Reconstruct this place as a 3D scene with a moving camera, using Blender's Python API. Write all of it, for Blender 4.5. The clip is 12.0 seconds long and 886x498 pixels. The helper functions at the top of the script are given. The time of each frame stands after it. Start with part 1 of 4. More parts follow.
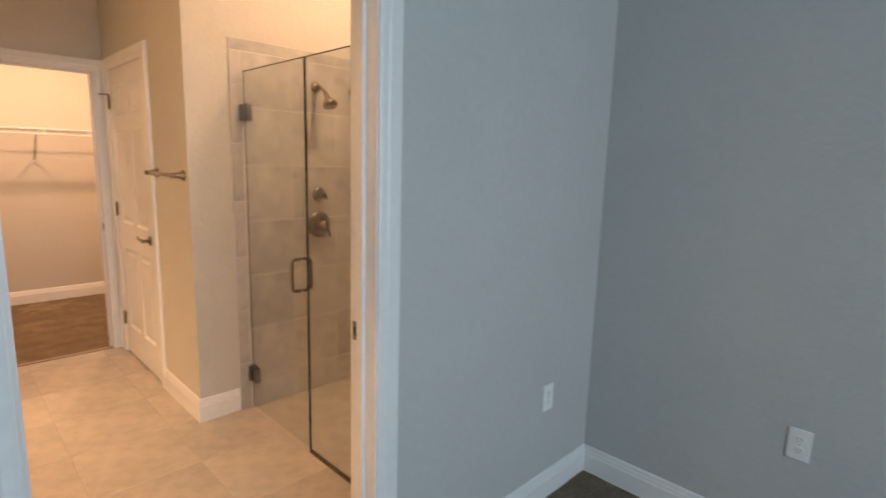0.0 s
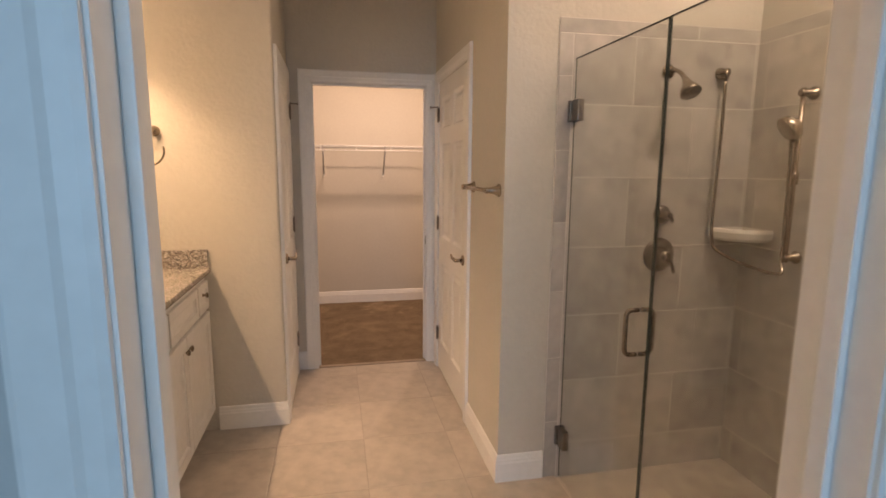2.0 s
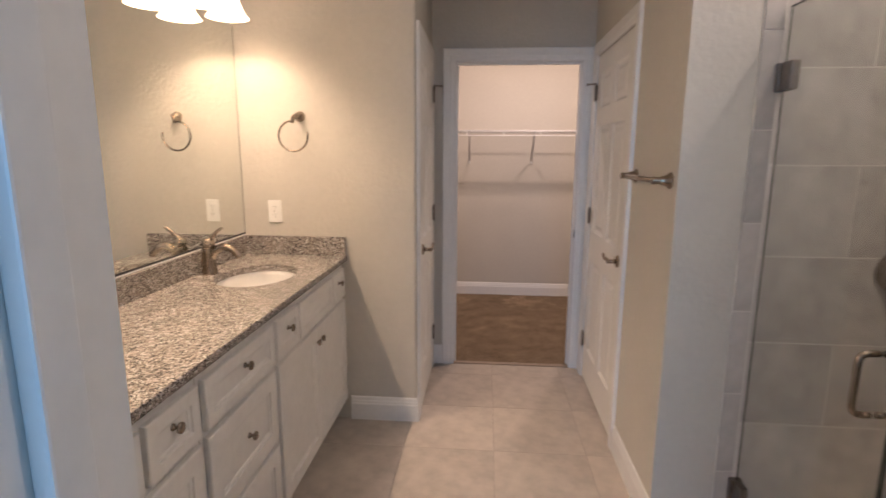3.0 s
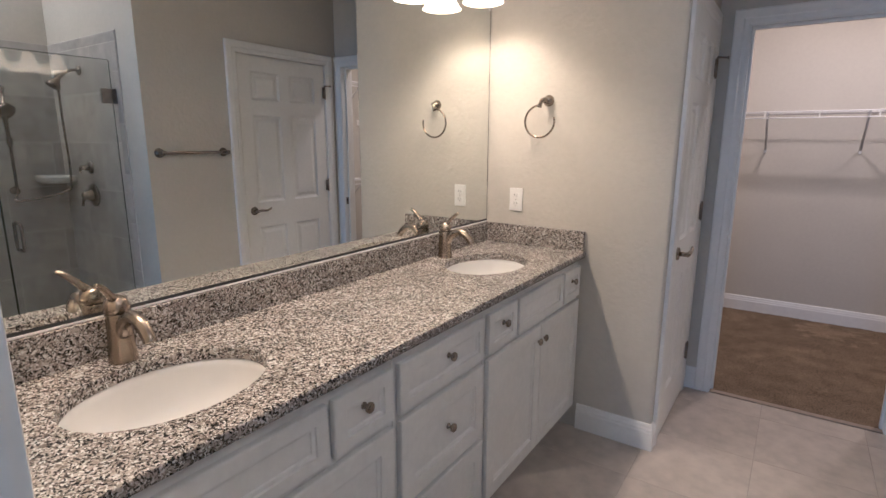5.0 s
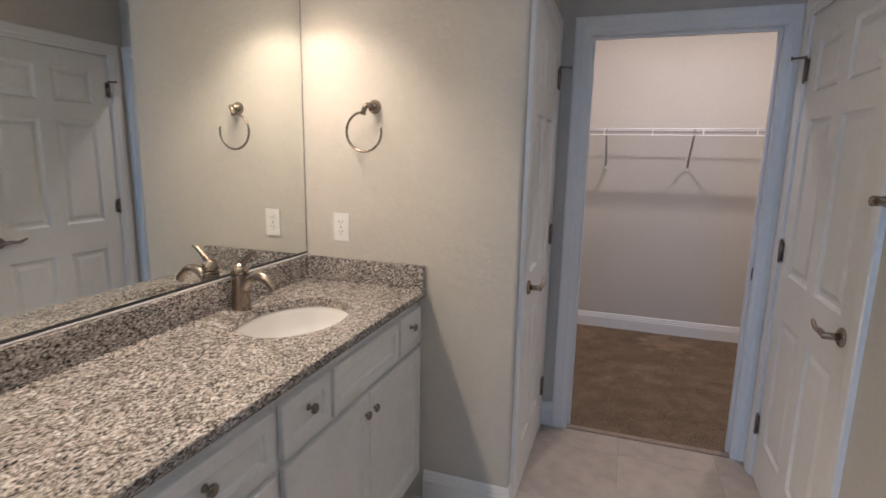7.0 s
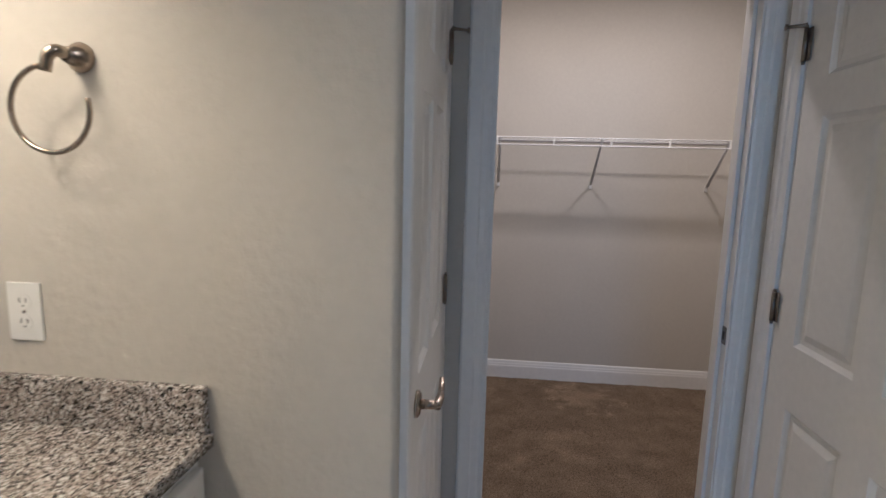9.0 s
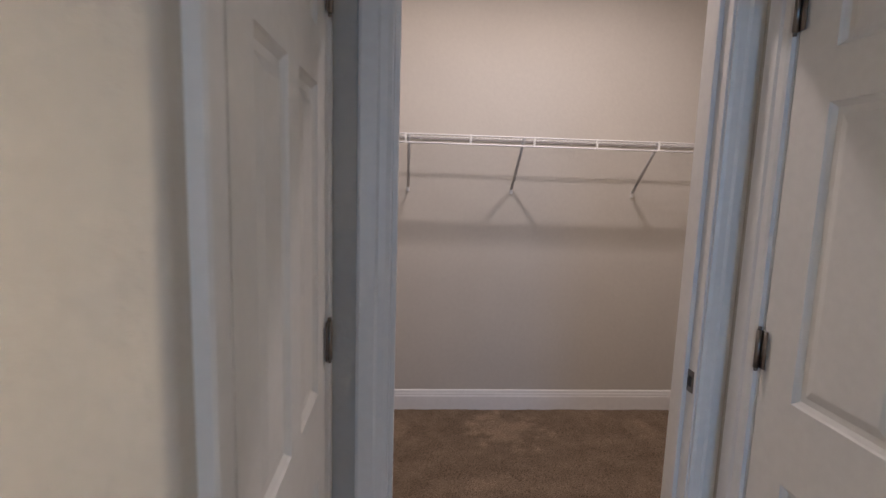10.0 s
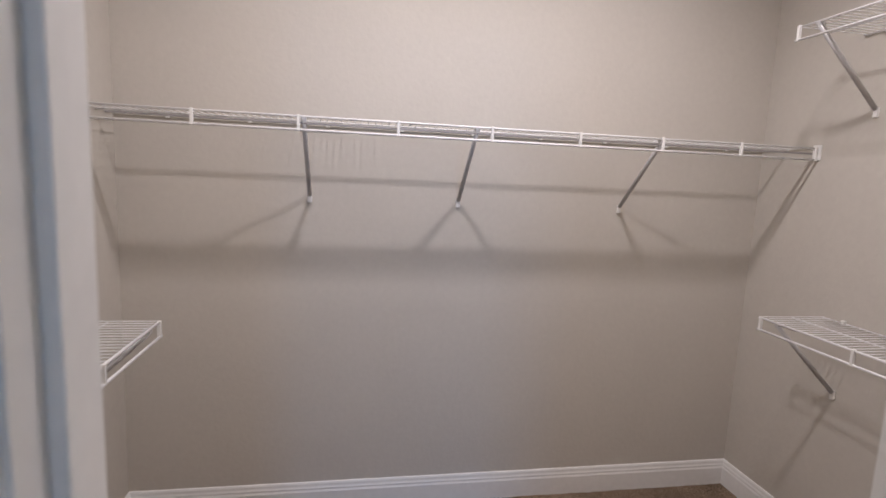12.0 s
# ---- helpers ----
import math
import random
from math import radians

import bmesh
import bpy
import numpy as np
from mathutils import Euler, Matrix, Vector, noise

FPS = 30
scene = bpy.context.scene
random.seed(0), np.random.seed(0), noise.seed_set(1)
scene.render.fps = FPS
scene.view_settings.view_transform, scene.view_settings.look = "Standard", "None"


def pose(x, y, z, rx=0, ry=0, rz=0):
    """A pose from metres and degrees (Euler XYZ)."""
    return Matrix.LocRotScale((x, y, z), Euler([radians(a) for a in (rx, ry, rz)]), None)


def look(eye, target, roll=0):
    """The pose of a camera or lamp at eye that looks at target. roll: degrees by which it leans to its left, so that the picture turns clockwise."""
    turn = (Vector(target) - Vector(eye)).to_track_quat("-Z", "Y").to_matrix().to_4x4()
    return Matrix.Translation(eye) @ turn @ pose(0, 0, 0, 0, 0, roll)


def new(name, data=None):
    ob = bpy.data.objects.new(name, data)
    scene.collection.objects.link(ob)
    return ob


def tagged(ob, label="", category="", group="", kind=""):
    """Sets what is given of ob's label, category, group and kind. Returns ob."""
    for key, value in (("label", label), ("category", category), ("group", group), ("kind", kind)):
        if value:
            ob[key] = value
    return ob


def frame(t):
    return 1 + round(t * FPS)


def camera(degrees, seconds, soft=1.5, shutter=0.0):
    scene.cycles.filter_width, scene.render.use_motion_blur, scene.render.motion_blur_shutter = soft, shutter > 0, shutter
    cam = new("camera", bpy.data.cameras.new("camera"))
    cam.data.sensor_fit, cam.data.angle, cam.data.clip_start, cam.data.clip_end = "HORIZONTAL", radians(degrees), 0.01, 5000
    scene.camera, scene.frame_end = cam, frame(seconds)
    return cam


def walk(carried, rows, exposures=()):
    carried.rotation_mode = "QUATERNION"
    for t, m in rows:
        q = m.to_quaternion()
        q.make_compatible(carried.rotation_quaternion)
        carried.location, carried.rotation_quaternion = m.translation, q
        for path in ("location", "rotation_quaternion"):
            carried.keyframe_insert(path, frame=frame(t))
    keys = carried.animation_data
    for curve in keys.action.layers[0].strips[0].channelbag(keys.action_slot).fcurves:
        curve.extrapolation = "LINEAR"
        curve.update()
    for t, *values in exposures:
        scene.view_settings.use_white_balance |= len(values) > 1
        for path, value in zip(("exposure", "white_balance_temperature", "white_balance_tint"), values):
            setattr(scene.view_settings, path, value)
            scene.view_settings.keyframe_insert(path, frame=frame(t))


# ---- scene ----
cam = camera(80.8, 12.0, 1.5, 0.3)
PATH = [
    (0, (1.074, 0.703, 1.484), (2.464, 2.103, 1.154), 1.6),
    (0.5, (1.193, 0.848, 1.495), (2.271, 2.497, 1.153), 0.7),
    (1, (1.25, 1.003, 1.478), (2.031, 2.814, 1.146), 0.1),
    (1.5, (1.283, 1.208, 1.481), (1.837, 3.103, 1.165), 0.2),
    (2, (1.334, 1.405, 1.476), (1.731, 3.34, 1.166), 0.4),
    (2.5, (1.355, 1.585, 1.48), (1.57, 3.548, 1.165), 0.3),
    (3, (1.386, 1.696, 1.469), (1.226, 3.656, 1.107), 0.3),
    (3.5, (1.411, 1.79, 1.475), (0.85, 3.665, 1.064), 0.0),
    (3.7, (1.425, 1.832, 1.476), (0.706, 3.649, 1.05), -0.2),
    (5.3, (1.49, 1.939, 1.459), (0.386, 3.556, 1.052), 0.3),
    (5.5, (1.5, 1.954, 1.463), (0.445, 3.605, 1.061), 0.4),
    (6, (1.493, 2.041, 1.461), (0.582, 3.777, 1.07), 0.7),
    (6.5, (1.449, 2.225, 1.468), (0.68, 4.032, 1.087), 1.0),
    (7, (1.387, 2.461, 1.476), (0.742, 4.318, 1.113), 1.1),
    (7.2, (1.366, 2.566, 1.474), (0.768, 4.439, 1.109), 1.2),
    (8.8, (1.197, 3.354, 1.450), (0.961, 5.318, 1.155), 1.5),
    (9, (1.197, 3.438, 1.460), (1.006, 5.406, 1.165), 1.5),
    (9.5, (1.194, 3.691, 1.451), (1.171, 5.671, 1.169), 1.7),
    (10, (1.220, 3.930, 1.459), (1.355, 5.907, 1.185), 1.8),
    (10.5, (1.252, 4.159, 1.450), (1.493, 6.126, 1.179), 1.8),
    (11, (1.268, 4.395, 1.448), (1.591, 6.351, 1.182), 2.5),
    (11.5, (1.308, 4.628, 1.452), (1.661, 6.578, 1.181), 2.6),
    (12, (1.383, 4.849, 1.499), (1.732, 6.799, 1.223), 2.6),
]
EXPOSURES = [(0, 0.46, 8200, 28), (1.0, 0.30, 7300, 20), (1.5, 0.17, 7000, 20), (2.2, 0.05, 6300, 21), (3.0, -0.02, 5350, 18), (3.7, -0.08, 4900, 16), (5.3, -0.18, 4550, 13), (7.2, -0.28, 4550, 10), (9.0, -0.45, 4450, 7), (9.5, -0.36, 4500, 9), (10.0, -0.31, 4650, 11), (10.5, -0.14, 4700, 13), (12, 0.03, 4400, 8)]
walk(cam, [(t, look(eye, target, roll)) for t, eye, target, roll in PATH], EXPOSURES)

# ---- world and daylight ----
world = bpy.data.worlds.new("world")
scene.world = world
world.use_nodes = True
wn = world.node_tree.nodes
sky = wn.new("ShaderNodeTexSky")
sky.sky_type = "NISHITA"
sky.sun_disc = False
sky.sun_elevation, sky.sun_rotation = radians(40), radians(200)
wn["Background"].inputs[1].default_value = 0.1
world.node_tree.links.new(sky.outputs[0], wn["Background"].inputs[0])

LAMP = (1.0, 0.665, 0.365)
CLOSET_LAMP = (1.0, 0.685, 0.455)
DAY = (0.39, 0.71, 1.0)
SHOWER_LAMP = (1.0, 0.79, 0.58)
DAY_W, VANITY_W, CLOSET_W, SHOWER_W = 86.0, 14.5, 84.0, 40.0


def lamp(kind, name, m, watts, colour, size=0.03, size_y=0.0):
    data = bpy.data.lights.new(name, kind)
    data.energy, data.color = watts, colour
    if kind == "AREA":
        data.shape, data.size, data.size_y = "RECTANGLE", size, size_y
    else:
        data.shadow_soft_size = size
    ob = new(name, data)
    ob.matrix_world = m
    return ob


lamp("AREA", "window_daylight", look((1.0, -2.92, 1.6), (1.0, 0, 1.6)), DAY_W, DAY, 2.3, 1.6)


# ---- materials ----
def material(name, colour, rough=0.5, metal=0.0, vary=0.06, scale=3.0, bump=0.0, bump_scale=200.0, fine=40.0, spec=0.5, object_vary=0.0, relief=0.002):
    """Principled surface whose colour wanders at two scales, with a fine relief."""
    mat = bpy.data.materials.new(name)
    mat.use_nodes = True
    nt = mat.node_tree
    n, l = nt.nodes, nt.links
    p = n["Principled BSDF"]
    p.inputs["Roughness"].default_value = rough
    p.inputs["Metallic"].default_value = metal
    p.inputs["Specular IOR Level"].default_value = spec
    tc = n.new("ShaderNodeTexCoord")
    big = n.new("ShaderNodeTexNoise")
    big.inputs["Scale"].default_value = scale
    big.inputs["Detail"].default_value = 4
    small = n.new("ShaderNodeTexNoise")
    small.inputs["Scale"].default_value = fine
    small.inputs["Detail"].default_value = 3
    l.new(tc.outputs["Object"], big.inputs["Vector"])
    l.new(tc.outputs["Object"], small.inputs["Vector"])
    add = n.new("ShaderNodeMath")
    add.operation = "ADD"
    l.new(big.outputs["Fac"], add.inputs[0])
    l.new(small.outputs["Fac"], add.inputs[1])
    fac = add.outputs[0]
    if object_vary:
        info = n.new("ShaderNodeObjectInfo")
        mul = n.new("ShaderNodeMath")
        mul.operation = "MULTIPLY_ADD"
        mul.inputs[1].default_value, mul.inputs[2].default_value = object_vary, 0
        l.new(info.outputs["Random"], mul.inputs[0])
        add2 = n.new("ShaderNodeMath")
        add2.operation = "ADD"
        l.new(fac, add2.inputs[0])
        l.new(mul.outputs[0], add2.inputs[1])
        fac = add2.outputs[0]
    ramp = n.new("ShaderNodeMapRange")
    ramp.inputs["From Min"].default_value, ramp.inputs["From Max"].default_value = 0.75, 1.25 + object_vary
    ramp.inputs["To Min"].default_value, ramp.inputs["To Max"].default_value = 1 - vary, 1 + vary
    l.new(fac, ramp.inputs["Value"])
    mix = n.new("ShaderNodeVectorMath")
    mix.operation = "SCALE"
    mix.inputs[0].default_value = colour
    l.new(ramp.outputs[0], mix.inputs["Scale"])
    l.new(mix.outputs[0], p.inputs["Base Color"])
    if bump:
        bn = n.new("ShaderNodeTexNoise")
        bn.inputs["Scale"].default_value = bump_scale
        bn.inputs["Detail"].default_value = 4
        l.new(tc.outputs["Object"], bn.inputs["Vector"])
        b = n.new("ShaderNodeBump")
        b.inputs["Strength"].default_value = bump
        b.inputs["Distance"].default_value = relief
        l.new(bn.outputs["Fac"], b.inputs["Height"])
        l.new(b.outputs[0], p.inputs["Normal"])
    return mat


M_WALL = material("greige_wall_paint", (0.55, 0.52, 0.455), 0.75, vary=0.025, bump=0.8, bump_scale=48, spec=0.25, relief=0.0031)
M_CLOSET = material("greige_closet_paint", (0.55, 0.52, 0.455), 0.75, vary=0.025, bump=0.6, bump_scale=62, spec=0.25, relief=0.0012)
M_BEDWALL = material("grey_wall_paint", (0.50, 0.50, 0.48), 0.75, vary=0.03, bump=0.6, bump_scale=62, spec=0.25, relief=0.0024)
M_CEIL = material("ceiling_paint", (0.75, 0.74, 0.71), 0.85, vary=0.03, bump=0.8, bump_scale=60, spec=0.2)
M_TRIM = material("white_trim_paint", (0.78, 0.77, 0.74), 0.38, vary=0.03, scale=2, bump=0.08, bump_scale=60)
M_DOOR = material("white_door_paint", (0.76, 0.75, 0.71), 0.42, vary=0.03, scale=2, bump=0.12, bump_scale=120)
M_CAB = material("white_cabinet_paint", (0.74, 0.725, 0.69), 0.42, vary=0.04, scale=6, bump=0.1, bump_scale=90)
M_NICKEL = material("brushed_nickel", (0.35, 0.295, 0.235), 0.25, 1.0, vary=0.08, scale=20, bump=0.05, bump_scale=400)
M_BRONZE = material("dark_nickel", (0.25, 0.22, 0.19), 0.34, 1.0, vary=0.1, scale=30)
M_CERAMIC = material("white_ceramic", (0.77, 0.75, 0.71), 0.1, vary=0.01)
M_PLASTIC = material("white_plastic", (0.82, 0.81, 0.77), 0.35, vary=0.02)
M_DARK = material("dark_gap", (0.03, 0.03, 0.03), 0.6, vary=0.05)
M_WIRE = material("white_vinyl_wire", (0.82, 0.81, 0.80), 0.4, vary=0.03)
M_GREYWIRE = material("grey_steel", (0.50, 0.49, 0.48), 0.45, 0.2, vary=0.05)
M_LIP_STRIP = material("dark_grey_strip", (0.30, 0.285, 0.275), 0.5, 0.2, vary=0.05)
M_GROUT = material("pale_grout", (0.64, 0.61, 0.56), 0.9, vary=0.08, scale=8, bump=0.3, bump_scale=300)
M_FGROUT = material("floor_grout", (0.40, 0.36, 0.31), 0.9, vary=0.08, scale=8, bump=0.3, bump_scale=300)
M_TILE = material("grey_stone_look_tile", (0.46, 0.435, 0.40), 0.3, vary=0.27, scale=4.2, fine=12, bump=0.05, bump_scale=80, object_vary=0.35)
M_FLOOR = material("beige_stone_look_tile", (0.45, 0.40, 0.34), 0.34, vary=0.2, scale=3.4, fine=15, bump=0.08, bump_scale=60, object_vary=0.25)
M_STONE = material("door_sill", (0.30, 0.24, 0.18), 0.6, vary=0.1)


def granite():
    mat = bpy.data.materials.new("speckled_granite")
    mat.use_nodes = True
    nt = mat.node_tree
    n, l = nt.nodes, nt.links
    p = n["Principled BSDF"]
    p.inputs["Roughness"].default_value = 0.24
    tc = n.new("ShaderNodeTexCoord")
    warp = n.new("ShaderNodeTexNoise")
    warp.inputs["Scale"].default_value = 60
    addv = n.new("ShaderNodeMixRGB")
    addv.blend_type = "ADD"
    addv.inputs["Fac"].default_value = 0.02
    l.new(tc.outputs["Object"], warp.inputs["Vector"])
    l.new(tc.outputs["Object"], addv.inputs["Color1"])
    l.new(warp.outputs["Color"], addv.inputs["Color2"])
    v = n.new("ShaderNodeTexVoronoi")
    v.inputs["Scale"].default_value = 265
    l.new(addv.outputs[0], v.inputs["Vector"])
    sep = n.new("ShaderNodeSeparateColor")
    l.new(v.outputs["Color"], sep.inputs[0])
    ramp = n.new("ShaderNodeValToRGB")
    ramp.color_ramp.interpolation = "CONSTANT"
    e = ramp.color_ramp.elements
    e[0].position, e[0].color = 0.0, (0.016, 0.015, 0.014, 1)
    e[1].position, e[1].color = 0.19, (0.07, 0.06, 0.052, 1)
    for pos, col in ((0.29, (0.17, 0.145, 0.12)), (0.43, (0.31, 0.27, 0.235)), (0.60, (0.42, 0.375, 0.33)), (0.84, (0.64, 0.615, 0.57))):
        k = e.new(pos)
        k.color = (*col, 1)
    l.new(sep.outputs[0], ramp.inputs[0])
    cloud = n.new("ShaderNodeTexNoise")
    cloud.inputs["Scale"].default_value = 9
    cloud.inputs["Detail"].default_value = 5
    l.new(tc.outputs["Object"], cloud.inputs["Vector"])
    mr = n.new("ShaderNodeMapRange")
    mr.inputs["From Min"].default_value, mr.inputs["From Max"].default_value = 0.3, 0.7
    mr.inputs["To Min"].default_value, mr.inputs["To Max"].default_value = 0.82, 1.18
    l.new(cloud.outputs["Fac"], mr.inputs["Value"])
    sc = n.new("ShaderNodeVectorMath")
    sc.operation = "SCALE"
    l.new(ramp.outputs[0], sc.inputs[0])
    l.new(mr.outputs[0], sc.inputs["Scale"])
    l.new(sc.outputs[0], p.inputs["Base Color"])
    return mat


def carpet():
    mat = bpy.data.materials.new("brown_carpet")
    mat.use_nodes = True
    nt = mat.node_tree
    n, l = nt.nodes, nt.links
    p = n["Principled BSDF"]
    p.inputs["Roughness"].default_value = 0.95
    p.inputs["Specular IOR Level"].default_value = 0.1
    tc = n.new("ShaderNodeTexCoord")
    tuft = n.new("ShaderNodeTexNoise")
    tuft.inputs["Scale"].default_value = 150
    tuft.inputs["Detail"].default_value = 3
    brush = n.new("ShaderNodeTexNoise")
    brush.inputs["Scale"].default_value = 7
    brush.inputs["Detail"].default_value = 8
    brush.inputs["Roughness"].default_value = 0.62
    l.new(tc.outputs["Object"], tuft.inputs["Vector"])
    l.new(tc.outputs["Object"], brush.inputs["Vector"])
    r1 = n.new("ShaderNodeValToRGB")
    r1.color_ramp.elements[0].position, r1.color_ramp.elements[0].color = 0.3, (0.080, 0.058, 0.038, 1)
    r1.color_ramp.elements[1].position, r1.color_ramp.elements[1].color = 0.72, (0.30, 0.228, 0.155, 1)
    l.new(tuft.outputs["Fac"], r1.inputs[0])
    mr = n.new("ShaderNodeMapRange")
    mr.inputs["From Min"].default_value, mr.inputs["From Max"].default_value = 0.36, 0.68
    mr.inputs["To Min"].default_value, mr.inputs["To Max"].default_value = 0.84, 1.2
    l.new(brush.outputs["Fac"], mr.inputs["Value"])
    swipe = n.new("ShaderNodeTexNoise")
    swipe.inputs["Scale"].default_value = 2.1
    swipe.inputs["Detail"].default_value = 6
    l.new(tc.outputs["Object"], swipe.inputs["Vector"])
    mr2 = n.new("ShaderNodeMapRange")
    mr2.inputs["From Min"].default_value, mr2.inputs["From Max"].default_value = 0.60, 0.66
    mr2.inputs["To Min"].default_value, mr2.inputs["To Max"].default_value = 0.98, 1.22
    l.new(swipe.outputs["Fac"], mr2.inputs["Value"])
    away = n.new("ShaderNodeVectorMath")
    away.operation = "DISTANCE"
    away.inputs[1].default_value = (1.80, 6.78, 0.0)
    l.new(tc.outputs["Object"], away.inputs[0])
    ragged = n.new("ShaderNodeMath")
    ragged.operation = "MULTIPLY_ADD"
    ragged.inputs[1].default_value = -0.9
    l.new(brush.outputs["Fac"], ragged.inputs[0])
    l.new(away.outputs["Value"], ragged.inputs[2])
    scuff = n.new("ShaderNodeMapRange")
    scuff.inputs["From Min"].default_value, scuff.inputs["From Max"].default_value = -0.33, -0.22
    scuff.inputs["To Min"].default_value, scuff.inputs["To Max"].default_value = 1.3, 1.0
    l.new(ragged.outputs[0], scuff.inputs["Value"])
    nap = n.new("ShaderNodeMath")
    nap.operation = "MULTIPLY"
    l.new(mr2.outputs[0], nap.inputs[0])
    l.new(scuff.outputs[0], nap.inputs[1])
    both = n.new("ShaderNodeMath")
    both.operation = "MULTIPLY"
    l.new(mr.outputs[0], both.inputs[0])
    l.new(nap.outputs[0], both.inputs[1])
    sc = n.new("ShaderNodeVectorMath")
    sc.operation = "SCALE"
    l.new(r1.outputs[0], sc.inputs[0])
    l.new(both.outputs[0], sc.inputs["Scale"])
    l.new(sc.outputs[0], p.inputs["Base Color"])
    b = n.new("ShaderNodeBump")
    b.inputs["Strength"].default_value = 0.9
    b.inputs["Distance"].default_value = 0.006
    l.new(tuft.outputs["Fac"], b.inputs["Height"])
    l.new(b.outputs[0], p.inputs["Normal"])
    return mat


def glass(name, tint):
    """A thin clear sheet: it lets light through, tinted, and reflects by Fresnel."""
    mat = bpy.data.materials.new(name)
    mat.use_nodes = True
    n, l = mat.node_tree.nodes, mat.node_tree.links
    n.remove(n["Principled BSDF"])
    clear, gloss, mix = n.new("ShaderNodeBsdfTransparent"), n.new("ShaderNodeBsdfGlossy"), n.new("ShaderNodeMixShader")
    facing, power, schlick = n.new("ShaderNodeLayerWeight"), n.new("ShaderNodeMath"), n.new("ShaderNodeMath")
    power.operation, schlick.operation = "POWER", "MULTIPLY_ADD"
    power.inputs[1].default_value, schlick.inputs[1].default_value, schlick.inputs[2].default_value = 5.0, 0.96, 0.04
    facing.inputs["Blend"].default_value = 0.5
    l.new(facing.outputs["Facing"], power.inputs[0])
    l.new(power.outputs[0], schlick.inputs[0])
    clear.inputs["Color"].default_value = (*tint, 1)
    gloss.inputs["Roughness"].default_value = 0.0
    l.new(schlick.outputs[0], mix.inputs[0])
    l.new(clear.outputs[0], mix.inputs[1])
    l.new(gloss.outputs[0], mix.inputs[2])
    l.new(mix.outputs[0], n["Material Output"].inputs["Surface"])
    return mat


def mirror_silver():
    mat = bpy.data.materials.new("mirror_silver")
    mat.use_nodes = True
    p = mat.node_tree.nodes["Principled BSDF"]
    p.inputs["Base Color"].default_value = (0.86, 0.88, 0.86, 1)
    p.inputs["Metallic"].default_value = 1
    p.inputs["Roughness"].default_value = 0.0
    return mat


def glow(name, colour, strength):
    mat = bpy.data.materials.new(name)
    mat.use_nodes = True
    p = mat.node_tree.nodes["Principled BSDF"]
    p.inputs["Base Color"].default_value = (0.85, 0.82, 0.75, 1)
    p.inputs["Emission Color"].default_value = (*colour, 1)
    p.inputs["Emission Strength"].default_value = strength
    return mat


M_GRANITE, M_CARPET = granite(), carpet()
M_GLASS = glass("clear_shower_glass", (0.935, 0.945, 0.935))
M_EDGE = material("dark_glass_edge", (0.045, 0.06, 0.055), 0.2, vary=0.05)
M_MIRROR = mirror_silver()
M_SHADE = glow("frosted_lit_glass", LAMP, 6.0)
M_LENS = glow("lit_downlight_lens", SHOWER_LAMP, 2.2)


# ---- mesh helpers ----
def finish(bm, name, mat, smooth=False):
    me = bpy.data.meshes.new(name)
    bmesh.ops.recalc_face_normals(bm, faces=bm.faces)
    bm.to_mesh(me)
    bm.free()
    me.materials.append(mat)
    if smooth:
        for f in me.polygons:
            f.use_smooth = True
    return me


def part(name, bm, mat, parent, label="", smooth=False):
    ob = new(name, finish(bm, name, mat, smooth))
    ob.parent = parent
    if label:
        ob["label"] = label
    return ob


def single(name, bm, mat, label, category, group="", kind="", smooth=False):
    return tagged(new(name, finish(bm, name, mat, smooth)), label, category, group, kind)


def thing(name, at, label, category, group="", kind=""):
    ob = new(name)
    ob.location = at
    ob.empty_display_size = 0.1
    return tagged(ob, label, category, group, kind)


def box(bm, a, b, bevel=0.0):
    r = bmesh.ops.create_cube(bm, size=1)
    c = [(p + q) / 2 for p, q in zip(a, b)]
    s = [abs(q - p) for p, q in zip(a, b)]
    bmesh.ops.scale(bm, vec=s, verts=r["verts"])
    bmesh.ops.translate(bm, vec=c, verts=r["verts"])
    if bevel:
        edges = list({e for v in r["verts"] for e in v.link_edges})
        bmesh.ops.bevel(bm, geom=edges, offset=bevel, segments=2, affect="EDGES", profile=0.6)
    return bm


def boxes(*pairs, bevel=0.0):
    bm = bmesh.new()
    for a, b in pairs:
        box(bm, a, b, bevel)
    return bm


def tube(bm, points, radii, seg=12, cap=True):
    """A round tube along points; radii is one number or one for each point."""
    pts = [Vector(p) for p in points]
    rad = [radii] * len(pts) if isinstance(radii, (int, float)) else list(radii)
    d0 = (pts[1] - pts[0]).normalized()
    up = Vector((0, 0, 1)) if abs(d0.z) < 0.9 else Vector((1, 0, 0))
    side = d0.cross(up).normalized()
    rings = []
    for i, p in enumerate(pts):
        d = (pts[min(i + 1, len(pts) - 1)] - pts[max(i - 1, 0)]).normalized()
        side = (side - d * side.dot(d)).normalized()
        o = d.cross(side)
        rings.append([bm.verts.new(p + rad[i] * (math.cos(a) * side + math.sin(a) * o)) for a in (2 * math.pi * k / seg for k in range(seg))])
    for r0, r1 in zip(rings, rings[1:]):
        for k in range(seg):
            bm.faces.new((r0[k], r0[(k + 1) % seg], r1[(k + 1) % seg], r1[k]))
    if cap:
        bm.faces.new(rings[0][::-1])
        bm.faces.new(rings[-1])
    return bm


